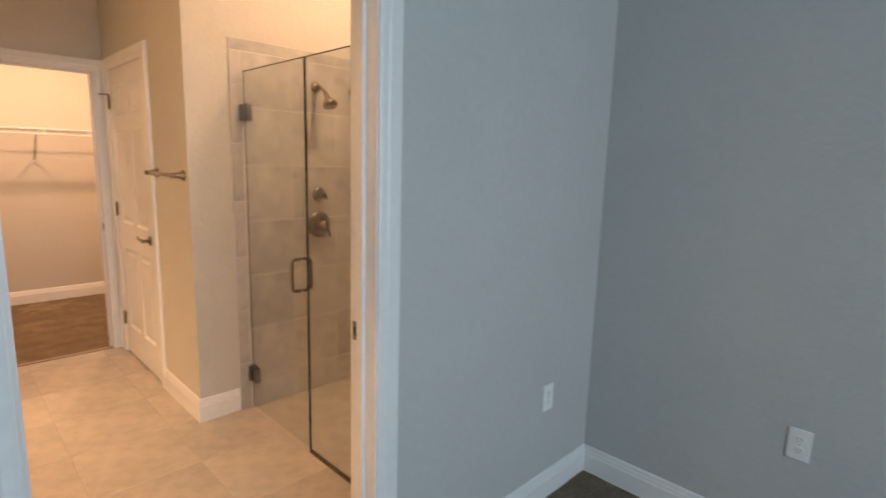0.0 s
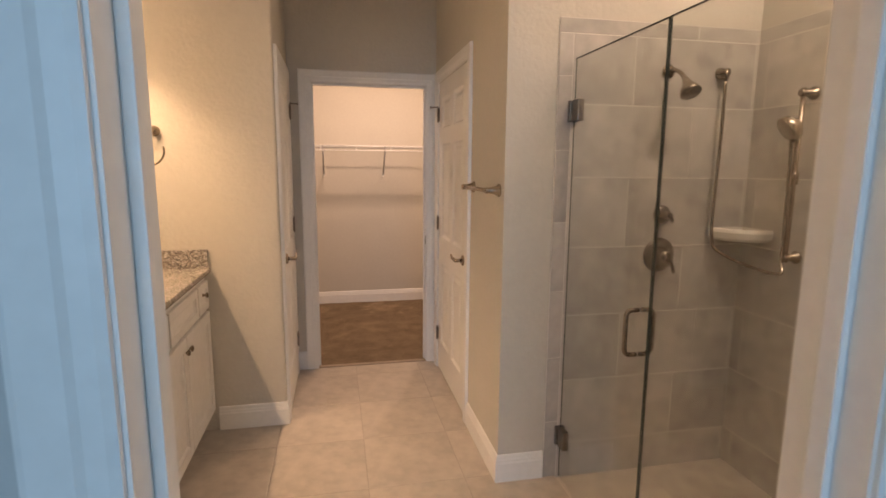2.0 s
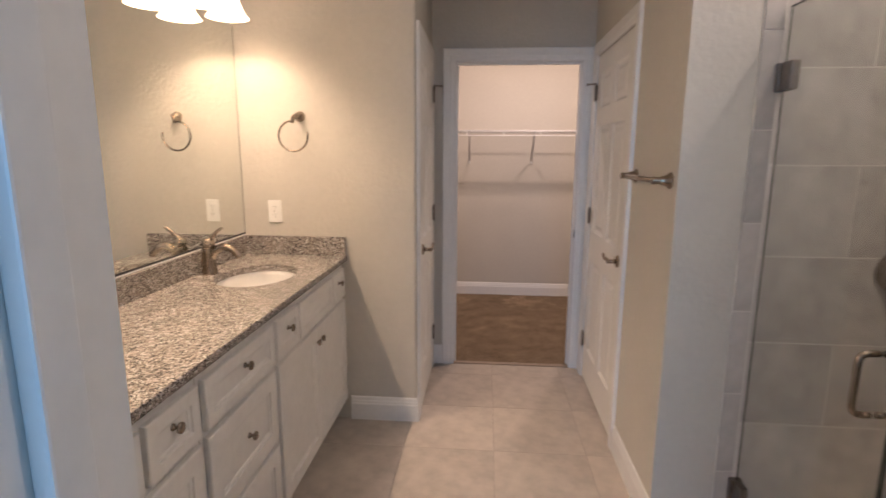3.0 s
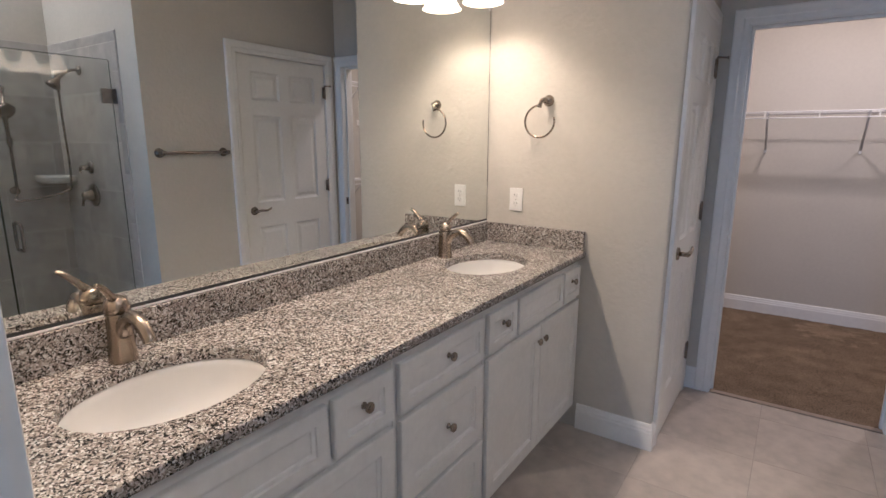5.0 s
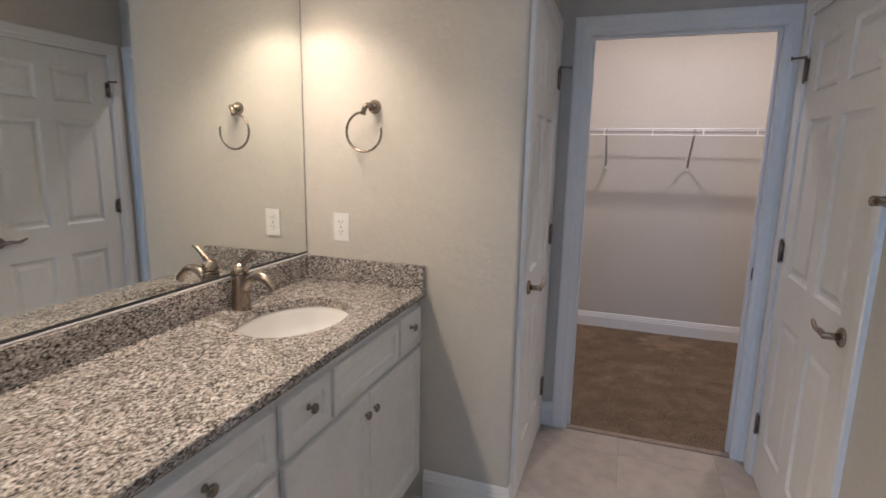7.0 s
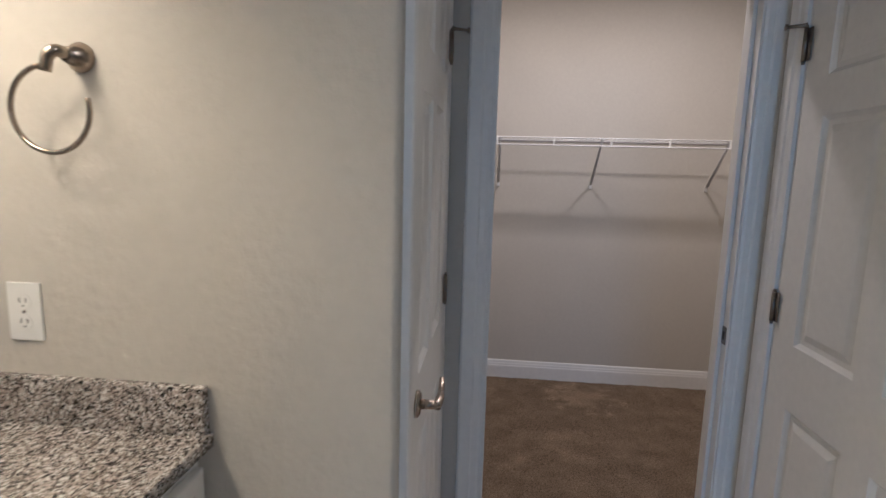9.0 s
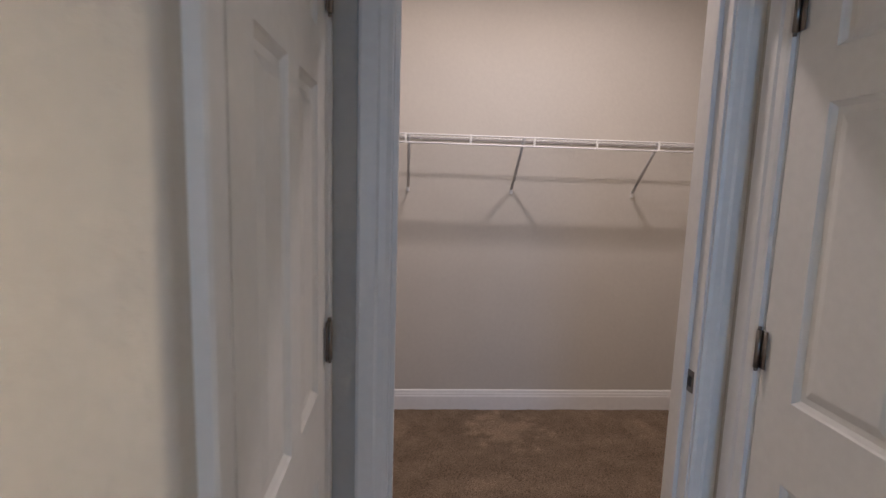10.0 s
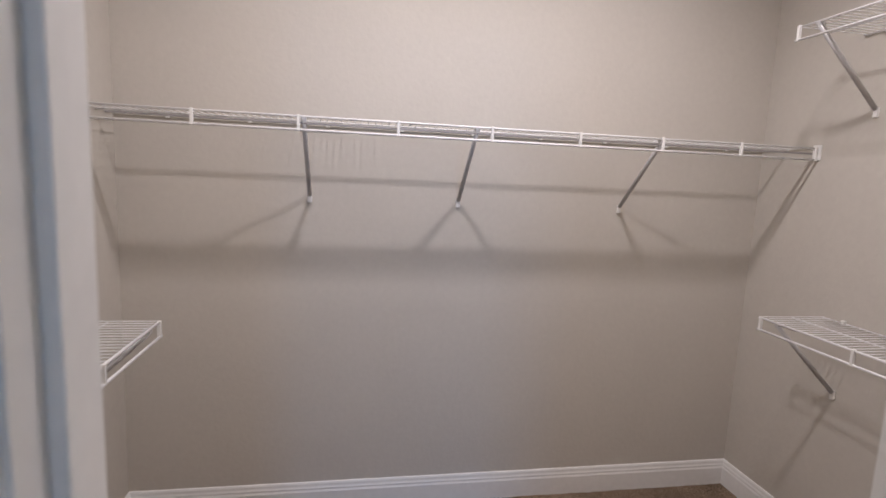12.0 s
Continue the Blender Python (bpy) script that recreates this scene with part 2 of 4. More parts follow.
def arc(centre, u, v, r, a0, a1, n):
    c, u, v = Vector(centre), Vector(u), Vector(v)
    return [c + r * (math.cos(radians(a)) * u + math.sin(radians(a)) * v) for a in (a0 + (a1 - a0) * i / n for i in range(n + 1))]


def smooth_path(ctrl, n=6):
    """A rounded line through the given places."""
    p = [Vector(c) for c in ctrl]
    p = [2 * p[0] - p[1]] + p + [2 * p[-1] - p[-2]]
    out = []
    for i in range(1, len(p) - 2):
        for k in range(n):
            t = k / n
            a, b, c, d = p[i - 1:i + 3]
            out.append(0.5 * (2 * b + (c - a) * t + (2 * a - 5 * b + 4 * c - d) * t * t + (3 * b - a - 3 * c + d) * t ** 3))
    return out + [p[-2]]


def wall_object(name, pairs, mat, label):
    return single(name, boxes(*pairs), mat, label, "wall", kind="structure")


# ---- plan ----
H = 3.05                      # ceiling
ENTRY0, ENTRY1 = 1.88, 1.995  # wall between bedroom and bathroom
DX0, DX1, DH = 1.15, 1.97, 2.045
WX = 0.10                     # mirror wall
STUB = 4.36
LDX = 1.026                   # wall with the narrow door
RDX = 2.052                    # wall with the wide door
SHY = 3.585                   # shower's tiled wall
SHX = 3.27                    # shower's side wall
CY = 5.19                    # wall to the closet
CX0, CX1 = 1.180, 1.981
CB, CL, CR = 7.05, 0.49, 3.285
BX0, BX1, BY0 = -1.6, 3.26, -3.0
CH = 3.0

wall_object("wall_entry_left", [((BX0 - .1, ENTRY0, 0), (DX0 - .02, ENTRY1, H)), ((DX0 - .02, ENTRY0, DH + .02), (DX1 + .02, ENTRY1, H)), ((DX1 + .02, ENTRY0, 0), (3.4, ENTRY1, H))], M_BEDWALL, "grey painted drywall partition with a doorway")
wall_object("wall_entry_bath", [((WX, ENTRY1, 0), (DX0 - .02, ENTRY1 + .004, H)), ((DX1 + .02, ENTRY1, 0), (2.28, ENTRY1 + .004, H)), ((DX0 - .02, ENTRY1, DH + .02), (DX1 + .02, ENTRY1 + .004, H))], M_WALL, "greige painted drywall around the doorway")
wall_object("wall_mirror", [((-.02, ENTRY1, 0), (WX, STUB, H))], M_WALL, "greige painted drywall behind the vanity mirror")
wall_object("wall_stub", [((-.02, STUB, 0), (LDX - .11, STUB + .02, H)), ((LDX - .11, 5.097, 0), (LDX, CY, H)), ((LDX - .11, 4.464, DH), (LDX, 5.097, H))], M_WALL, "greige textured drywall with a narrow door")
wall_object("wall_right", [((RDX, SHY, 0), (2.30, SHY + .115, H)), ((RDX, SHY + .115, 0), (RDX + .11, 4.235, H)), ((RDX, 5.066, 0), (RDX + .11, CY, H)), ((RDX, 4.235, DH), (RDX + .11, 5.066, H))], M_WALL, "greige painted drywall with a wide door")
wall_object("wall_shower_back", [((2.30, SHY, -.05), (SHX + .1, SHY + .115, H))], M_WALL, "painted drywall above shower tile")
wall_object("wall_shower_side", [((SHX, ENTRY1, -.05), (SHX + .1, SHY, H))], M_WALL, "painted drywall above shower tile")
wall_object("wall_closet_front", [((CL - .1, CY, 0), (CX0 - .02, CY + .115, H)), ((CX0 - .02, CY, DH + .02), (CX1 + .02, CY + .115, H)), ((CX1 + .02, CY, 0), (CR + .1, CY + .115, H))], M_WALL, "greige painted drywall around the closet doorway")
wall_object("wall_closet_back", [((CL - .1, CB, 0), (CR + .1, CB + .1, H))], M_CLOSET, "greige painted closet drywall")
wall_object("wall_closet_left", [((CL - .1, CY + .115, 0), (CL, CB, H))], M_CLOSET, "greige painted closet drywall")
wall_object("wall_closet_right", [((CR, CY + .115, 0), (CR + .1, CB, H))], M_CLOSET, "greige painted closet drywall")
wall_object("wall_bedroom_right", [((BX1, BY0, 0), (BX1 + .1, ENTRY0, H))], M_BEDWALL, "grey painted bedroom drywall")
wall_object("wall_bedroom_left", [((BX0 - .1, BY0, 0), (BX0, ENTRY0, H))], M_BEDWALL, "grey painted bedroom drywall")
wall_object("wall_bedroom_back", [((BX0 - .1, BY0 - .12, 0), (-.2, BY0, H)), ((2.2, BY0 - .12, 0), (BX1 + .1, BY0, H)), ((-.2, BY0 - .12, 0), (2.2, BY0, .6)), ((-.2, BY0 - .12, 2.3), (2.2, BY0, H))], M_BEDWALL, "grey painted bedroom drywall with a window")
bm = bmesh.new()
outline = [(LDX - .11, STUB)] + [(LDX - .012 + .012 * math.sin(radians(a)), STUB + .012 - .012 * math.cos(radians(a))) for a in range(0, 91, 15)] + [(LDX, 4.464), (LDX - .11, 4.464)]
lo, hi = [bm.verts.new((*p, 0)) for p in outline], [bm.verts.new((*p, H)) for p in outline]
for k in range(len(outline)):
    j = (k + 1) % len(outline)
    bm.faces.new((lo[k], lo[j], hi[j], hi[k]))
bm.faces.new(hi)
single("wall_stub_corner", bm, M_WALL, "rounded greige drywall corner", "wall", kind="structure")
# closed rooms behind the two doors
wall_object("wall_linen", [((.3, STUB + .02, 0), (.34, CY, H))], M_WALL, "plain drywall behind the narrow door")
wall_object("wall_toilet", [((3.0, SHY + .115, 0), (3.04, CY, H))], M_WALL, "plain drywall behind the wide door")

single("ceiling_bathroom", boxes(((-.02, ENTRY0, H), (3.4, CY + .115, H + .06))), M_CEIL, "white textured ceiling", "ceiling", kind="structure")
single("ceiling_bedroom", boxes(((BX0 - .1, BY0 - .12, H), (3.4, ENTRY0, H + .06))), M_CEIL, "white textured ceiling", "ceiling", kind="structure")
single("ceiling_closet", boxes(((CL, CY + .115, CH), (CR, CB, CH + .06))), M_CEIL, "white textured closet ceiling", "ceiling", kind="structure")

# window behind the viewer
win = thing("window_1", (1.0, BY0, 1.45), "white framed bedroom window letting in daylight", "window", kind="structure")
bm = bmesh.new()
for a, b in (((-1.2, -.1, -.85), (-1.14, -.03, .85)), ((1.14, -.1, -.85), (1.2, -.03, .85)), ((-1.14, -.1, -.85), (1.14, -.03, -.79)), ((-1.14, -.1, .79), (1.14, -.03, .85)), ((-.03, -.095, -.79), (.03, -.035, .79))):
    box(bm, a, b, .006)
part("window_frame", bm, M_TRIM, win)


def carpet_floor(name, x0, x1, y0, y1, step, label):
    """A pile surface, slightly uneven."""
    nx, ny = int((x1 - x0) / step), int((y1 - y0) / step)
    verts, faces = [], []
    for j in range(ny + 1):
        for i in range(nx + 1):
            x, y = x0 + (x1 - x0) * i / nx, y0 + (y1 - y0) * j / ny
            z = 0.004 * noise.noise((x * 9, y * 9, 1)) + 0.003 * noise.noise((x * 45, y * 45, 5))
            verts.append((x, y, z + .006))
    for j in range(ny):
        for i in range(nx):
            a = j * (nx + 1) + i
            faces.append((a, a + 1, a + nx + 2, a + nx + 1))
    me = bpy.data.meshes.new(name)
    me.from_pydata(verts, [], faces)
    me.materials.append(M_CARPET)
    return tagged(new(name, me), label, "carpet", kind="structure")


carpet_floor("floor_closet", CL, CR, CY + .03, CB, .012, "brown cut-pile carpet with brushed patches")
carpet_floor("floor_bedroom", BX0, BX1, BY0, ENTRY0 + .03, .05, "brown cut-pile bedroom carpet in shade")
single("subfloor", boxes(((-1.8, -3.2, -.2), (3.5, 7.2, -.06))), M_FGROUT, "plain slab under the rooms", "floor", kind="structure")


# ---- trim ----
def casing(name, to_world, u0, u1, h, wide=1.2, label="white painted door casing"):
    """A moulded frame round an opening; to_world(u, v, depth) gives the place."""
    prof = [(.004, 0), (.004, .010), (.012, .013), (.026, .014), (.032, .018), (.062, .018), (.068, .015), (.070, 0)]
    bm = bmesh.new()
    rows = []
    for off, d in prof:
        off *= wide
        rows.append([bm.verts.new(to_world(*p, d)) for p in ((u0 - off, 0), (u0 - off, h + off), (u1 + off, h + off), (u1 + off, 0))])
    for a, b in zip(rows, rows[1:]):
        for k in range(3):
            bm.faces.new((a[k], a[k + 1], b[k + 1], b[k]))
    for k in (0, 3):
        bm.faces.new([r[k] for r in rows])
    return single(name, bm, M_TRIM, label, "trim", kind="structure")


def jamb(name, x0, x1, y0, y1, h, stop):
    """Lining of a doorway in a wall along x, with its stop strip."""
    bm = boxes(((x0 - .02, y0, 0), (x0, y1, h)), ((x1, y0, 0), (x1 + .02, y1, h)), ((x0 - .02, y0, h), (x1 + .02, y1, h + .02)))
    s0, s1 = stop
    for a, b in (((x0, s0, 0), (x0 + .013, s1, h - .013)), ((x1 - .013, s0, 0), (x1, s1, h - .013)), ((x0, s0, h - .013), (x1, s1, h))):
        box(bm, a, b, .002)
    return single(name, bm, M_TRIM, "white painted door lining with a stop strip", "trim", kind="structure")


jamb("trim_entry_jamb", DX0, DX1, ENTRY0 - .002, ENTRY1 + .006, DH, (1.925, 1.955))
casing("trim_entry_bedroom", lambda u, v, d: (u, ENTRY0 - d, v), DX0, DX1, DH)
casing("trim_entry_bath", lambda u, v, d: (u, ENTRY1 + .004 + d, v), DX0, DX1, DH)
jamb("trim_closet_jamb", CX0, CX1, CY - .002, CY + .117, DH, (CY + .036, CY + .066))
casing("trim_closet_bath", lambda u, v, d: (u, CY - d, v), CX0, CX1, DH)
casing("trim_closet_inside", lambda u, v, d: (u, CY + .115 + d, v), CX0, CX1, DH)
casing("trim_wide_door", lambda u, v, d: (RDX - d, u, v), 4.245, 5.056, DH)
casing("trim_narrow_door", lambda u, v, d: (LDX + d, u, v), 4.472, 5.087, DH, 1.0)
single("trim_sill", boxes(((CX0, CY - .005, -.01), (CX1, CY + .03, .008)), bevel=.003), M_STONE, "dark strip between tile and carpet", "trim", kind="structure")


def baseboard(p, q, out, m0=0, m1=0):
    """A moulded skirting from p to q on the floor, out is the way it faces; m0 and m1 lengthen its front for a mitre."""
    prof = [(0, 0), (.014, 0), (.014, .092), (.011, .100), (.011, .108), (.008, .116), (.007, .126), (.004, .133), (0, .135)]
    p, q, o = Vector((*p, 0)), Vector((*q, 0)), Vector((*out, 0))
    d = (q - p).normalized()
    bm = bmesh.new()
    a = [bm.verts.new(p + o * t - d * t * m0 + Vector((0, 0, z))) for t, z in prof]
    b = [bm.verts.new(q + o * t + d * t * m1 + Vector((0, 0, z))) for t, z in prof]
    for k in range(len(prof) - 1):
        bm.faces.new((a[k], a[k + 1], b[k + 1], b[k]))
    bm.faces.new(a)
    bm.faces.new(b[::-1])
    return single("baseboard", bm, M_TRIM, "white painted moulded baseboard", "baseboard", kind="structure")


baseboard((.66, STUB), (LDX, STUB), (0, -1), 0, 1)
baseboard((LDX, STUB), (LDX, 4.401), (1, 0), 1, 0)
baseboard((LDX, 5.157), (LDX, CY), (1, 0), 0, -1)
baseboard((LDX, CY), (1.096, CY), (0, -1), -1, 0)
baseboard((RDX, SHY), (2.275, SHY), (0, -1), 1, 0)
baseboard((RDX, SHY), (RDX, 4.161), (-1, 0), 1, 0)
baseboard((RDX, 5.141), (RDX, CY), (-1, 0), 0, -1)
baseboard((2.055, ENTRY1 + .004), (2.34, ENTRY1 + .004), (0, 1))
baseboard((CL, CB), (CR, CB), (0, -1), -1, -1)
baseboard((CR, CY + .115), (CR, CB), (-1, 0), -1, -1)
baseboard((CL, CY + .115), (CL, CB), (1, 0), -1, -1)
baseboard((CL, CY + .115), (1.095, CY + .115), (0, 1), -1, 0)
baseboard((2.066, CY + .115), (CR, CY + .115), (0, 1), 0, -1)
baseboard((2.055, ENTRY0), (BX1, ENTRY0), (0, -1), 0, -1)
baseboard((BX0, ENTRY0), (1.066, ENTRY0), (0, -1), -1, 0)
baseboard((BX1, BY0), (BX1, ENTRY0), (-1, 0), -1, -1)
baseboard((BX0, BY0), (BX0, ENTRY0), (1, 0), -1, -1)
baseboard((BX0, BY0), (BX1, BY0), (0, 1), -1, -1)


# ---- doors ----
def lever(parent, at, sx, sy):
    """Lever handle: sx is the way out of the door, sy the way the lever points (along y)."""
    x, y, z = at
    bm = bmesh.new()
    tube(bm, [(x, y, z), (x + sx * .006, y, z), (x + sx * .011, y, z)], [.031, .031, .024], 24)
    rose = part("rosette", bm, M_NICKEL, parent, "round brushed nickel rosette", True)
    bm = bmesh.new()
    tube(bm, [(x + sx * .008, y, z), (x + sx * .05, y, z)], [.012, .010], 14)
    pts = smooth_path([(x + sx * .048, y - sy * .006, z), (x + sx * .052, y + sy * .03, z + .006), (x + sx * .05, y + sy * .07, z + .001), (x + sx * .048, y + sy * .105, z + .010), (x + sx * .047, y + sy * .118, z + .016)], 5)
    tube(bm, pts, [.011 - .005 * i / (len(pts) - 1) for i in range(len(pts))], 12)
    part("lever_handle", bm, M_NICKEL, rose, "curved brushed nickel lever", True)


def hinge(parent, x, y, z, sx, leaf, stop=0):
    bm = bmesh.new()
    tube(bm, [(x, y, z - .045), (x, y, z + .045)], .0065, 12)
    for dz in (-.049, .049):
        tube(bm, [(x, y, z + dz - .004), (x, y, z + dz + .004)], .0045, 10)
    box(bm, (x - sx * .003, y + min(0, leaf) * .022, z - .044), (x - sx * .006, y + max(0, leaf) * .022, z + .044))
    h = part("hinge", bm, M_BRONZE, parent, "nickel butt hinge", True)
    if stop:
        bm = bmesh.new()
        tube(bm, [(x, y, z + .052), (x + sx * .012, y + .004, z + .052), (x + sx * .045, y + .012, z + .05)], [.008, .005, .0045], 10)
        tube(bm, [(x + sx * .045, y + .012, z + .05), (x + sx * .052, y + .014, z + .05)], [.008, .009], 10)
        part("hinge_stop", bm, M_BRONZE, h, "hinge pin door stop", True)


def panel_door(name, y0, y1, face, sx, lever_y, lever_dir, hinge_y, label):
    """A six-panel door lying in a wall along y; sx is the way its shown face looks."""
    top = thing(name, (0, 0, 0), label, "door", kind="structure")
    w, h, z0 = y1 - y0, 2.03, .012
    st, mid = (.105, .095) if w > .7 else (.09, .075)
    pw = (w - 2 * st - mid) / 2
    us = [0, st, st + pw, st + pw + mid, st + 2 * pw + mid, w]
    zs = [0, .215, .80, .985, 1.62, 1.725, 1.925, h]
    bm = bmesh.new()

    def P(u, v, d):
        return bm.verts.new((face - sx * d, y0 + u, z0 + v))
    for i in range(5):
        for j in range(7):
            a, b, c, d = us[i], us[i + 1], zs[j], zs[j + 1]
            if i in (1, 3) and j in (1, 3, 5):
                prev = None
                for ins, dep in ((0, 0), (.004, .004), (.013, .010), (.026, .010), (.046, .003), (.050, .0025)):
                    ring = [P(a + ins, c + ins, dep), P(b - ins, c + ins, dep), P(b - ins, d - ins, dep), P(a + ins, d - ins, dep)]
                    if prev:
                        for k in range(4):
                            bm.faces.new((prev[k], prev[(k + 1) % 4], ring[(k + 1) % 4], ring[k]))
                    prev = ring
                bm.faces.new(prev)
            else:
                bm.faces.new((P(a, c, 0), P(b, c, 0), P(b, d, 0), P(a, d, 0)))
    bmesh.ops.remove_doubles(bm, verts=bm.verts, dist=.0001)
    back = .035
    ring = [(0, 0), (w, 0), (w, h), (0, h)]
    for k in range(4):
        (a, c), (b, d) = ring[k], ring[(k + 1) % 4]
        bm.faces.new((P(a, c, 0), P(b, d, 0), P(b, d, back), P(a, c, back)))
    bm.faces.new([P(a, c, back) for a, c in ring])
    part("door_slab", bm, M_DOOR, top, "white moulded six-panel slab")
    lever(top, (face, lever_y, .94), sx, lever_dir)
    for z, s in ((.27, 0), (1.085, 0), (1.835, 1)):
        hinge(top, face + sx * .010, hinge_y, z, sx, -1 if hinge_y > y0 + .2 else 1, s)
    bm = boxes(((face - sx * .001, y0 - .004, 0), (face - sx * .1, y0 - .012, DH)), ((face - sx * .001, y1 + .004, 0), (face - sx * .1, y1 + .012, DH)), ((face - sx * .001, y0 - .012, 2.046), (face - sx * .1, y1 + .012, 2.0445)))
    part("door_jamb", bm, M_TRIM, top)
    return top


panel_door("door_1", 4.249, 5.050, RDX - .001, -1, 4.312, 1, 5.053, "white six-panel door, closed, with nickel lever")
panel_door("door_2", 4.478, 5.080, LDX + .012, 1, 4.538, 1, 5.084, "narrow white six-panel door, closed, with nickel lever")

# strikes on the two open doorways
for nm, x, y, z in (("strike_plate", DX1, 1.976, .965), ("strike_plate", CX1, CY + .022, .94)):
    st = thing(nm, (x, y, z), "small dark metal strike plate set in a door jamb", "strike plate")
    part("plate", boxes(((-.002, -.014, -.03), (.0, .014, .03)), bevel=.0006), M_BRONZE, st)
    part("latch_hole", boxes(((-.0035, -.006, -.014), (-.0015, .006, .014))), M_DARK, st)

# ---- vanity ----
VX = 0.625                    # cabinet face
CT = 0.935                    # counter top
VY0, VY1 = ENTRY1 + .012, STUB - .002


def knob(parent, y, z):
    bm = bmesh.new()
    x = VX + .012
    tube(bm, [(x, y, z), (x + .003, y, z), (x + .006, y, z), (x + .014, y, z), (x + .018, y, z), (x + .024, y, z), (x + .027, y, z)], [.010, .009, .005, .006, .0145, .0145, .010], 16)
    part("knob", bm, M_NICKEL, parent, "round nickel knob", True)


def front(parent, name, y0, y1, z0, z1, framed):
    """A drawer or door front, flat with a bevelled edge or with a recessed panel."""
    bm = bmesh.new()
    x0, x1 = VX + .002, VX + .021
    rings = [(.004, x0), (0, x0 + .002), (0, x1 - .004), (.002, x1 - .001), (.005, x1)]
    if framed:
        f = .056 if min(y1 - y0, z1 - z0) > .2 else .036
        rings += [(f, x1), (f + .002, x1 - .005), (f + .010, x1 - .007), (f + .013, x1 - .010)]
    prev = None
    for ins, x in rings:
        r = [bm.verts.new((x, y, z)) for y, z in ((y0 + ins, z0 + ins), (y1 - ins, z0 + ins), (y1 - ins, z1 - ins), (y0 + ins, z1 - ins))]
        if prev:
            for k in range(4):
                bm.faces.new((prev[k], prev[(k + 1) % 4], r[(k + 1) % 4], r[k]))
        else:
            bm.faces.new(r[::-1])
        prev = r
    bm.faces.new(prev)
    return part(name, bm, M_CAB, parent)


def cabinet(y0, y1, label):
    c = thing("vanity_cabinet", (0, 0, 0), label, "cabinet", "vanity cabinets")
    part("body", boxes(((VX - .02, y0 + .002, .115), (VX, y1 - .002, .9045)), ((WX + .002, y0 + .002, .115), (VX - .02, y0 + .018, .9045)), ((WX + .002, y1 - .018, .115), (VX - .02, y1 - .002, .9045)), ((WX + .002, y0 + .018, .115), (VX - .02, y1 - .018, .133)), ((WX + .002, y0 + .018, .133), (WX + .012, y1 - .018, .9045))), M_CAB, c)
    part("toe_kick", boxes(((WX + .002, y0 + .001, 0), (VX - .07, y1 - .001, .115))), M_CAB, c, "recessed toe kick in shadow")
    return c


ZT0, ZT1, ZB = .718, .868, .130
far = cabinet(3.42, VY1, "white painted vanity sink cabinet with two doors")
for y0, y1, k in ((3.437, 3.655, 3.60), (3.675, 4.125, None), (4.145, 4.343, 4.29)):
    fr = front(far, "drawer_front" if k else "false_front", y0, y1, ZT0, ZT1, True)
    if k:
        knob(fr, (y0 + y1) / 2 + .01, .806)
for y0, y1, k in ((3.437, 3.888, 3.862), (3.893, 4.343, 3.920)):
    knob(front(far, "door", y0, y1, ZB, .698, True), k, .632)
mid = cabinet(2.93, 3.42, "white painted vanity drawer cabinet with three drawers")
for z0, z1, k in ((ZT0, ZT1, .806), (.425, .698, .565), (ZB, .408, .27)):
    knob(front(mid, "drawer_front", 2.945, 3.405, z0, z1, True), 3.192, k)
near = cabinet(VY0, 2.93, "white painted vanity sink cabinet beside the doorway")
for y0, y1, k in ((2.70, 2.915, 1), (2.235, 2.68, None), (2.025, 2.215, 1)):
    fr = front(near, "drawer_front" if k else "false_front", y0, y1, ZT0, ZT1, True)
    if k:
        knob(fr, (y0 + y1) / 2, .808)
for y0, y1, k in ((2.025, 2.467, 2.44), (2.472, 2.915, 2.50)):
    knob(front(near, "door", y0, y1, ZB, .698, True), k, .632)

SINKS = ((.385, 2.47), (.385, 3.865))
SA, SB = .165, .215


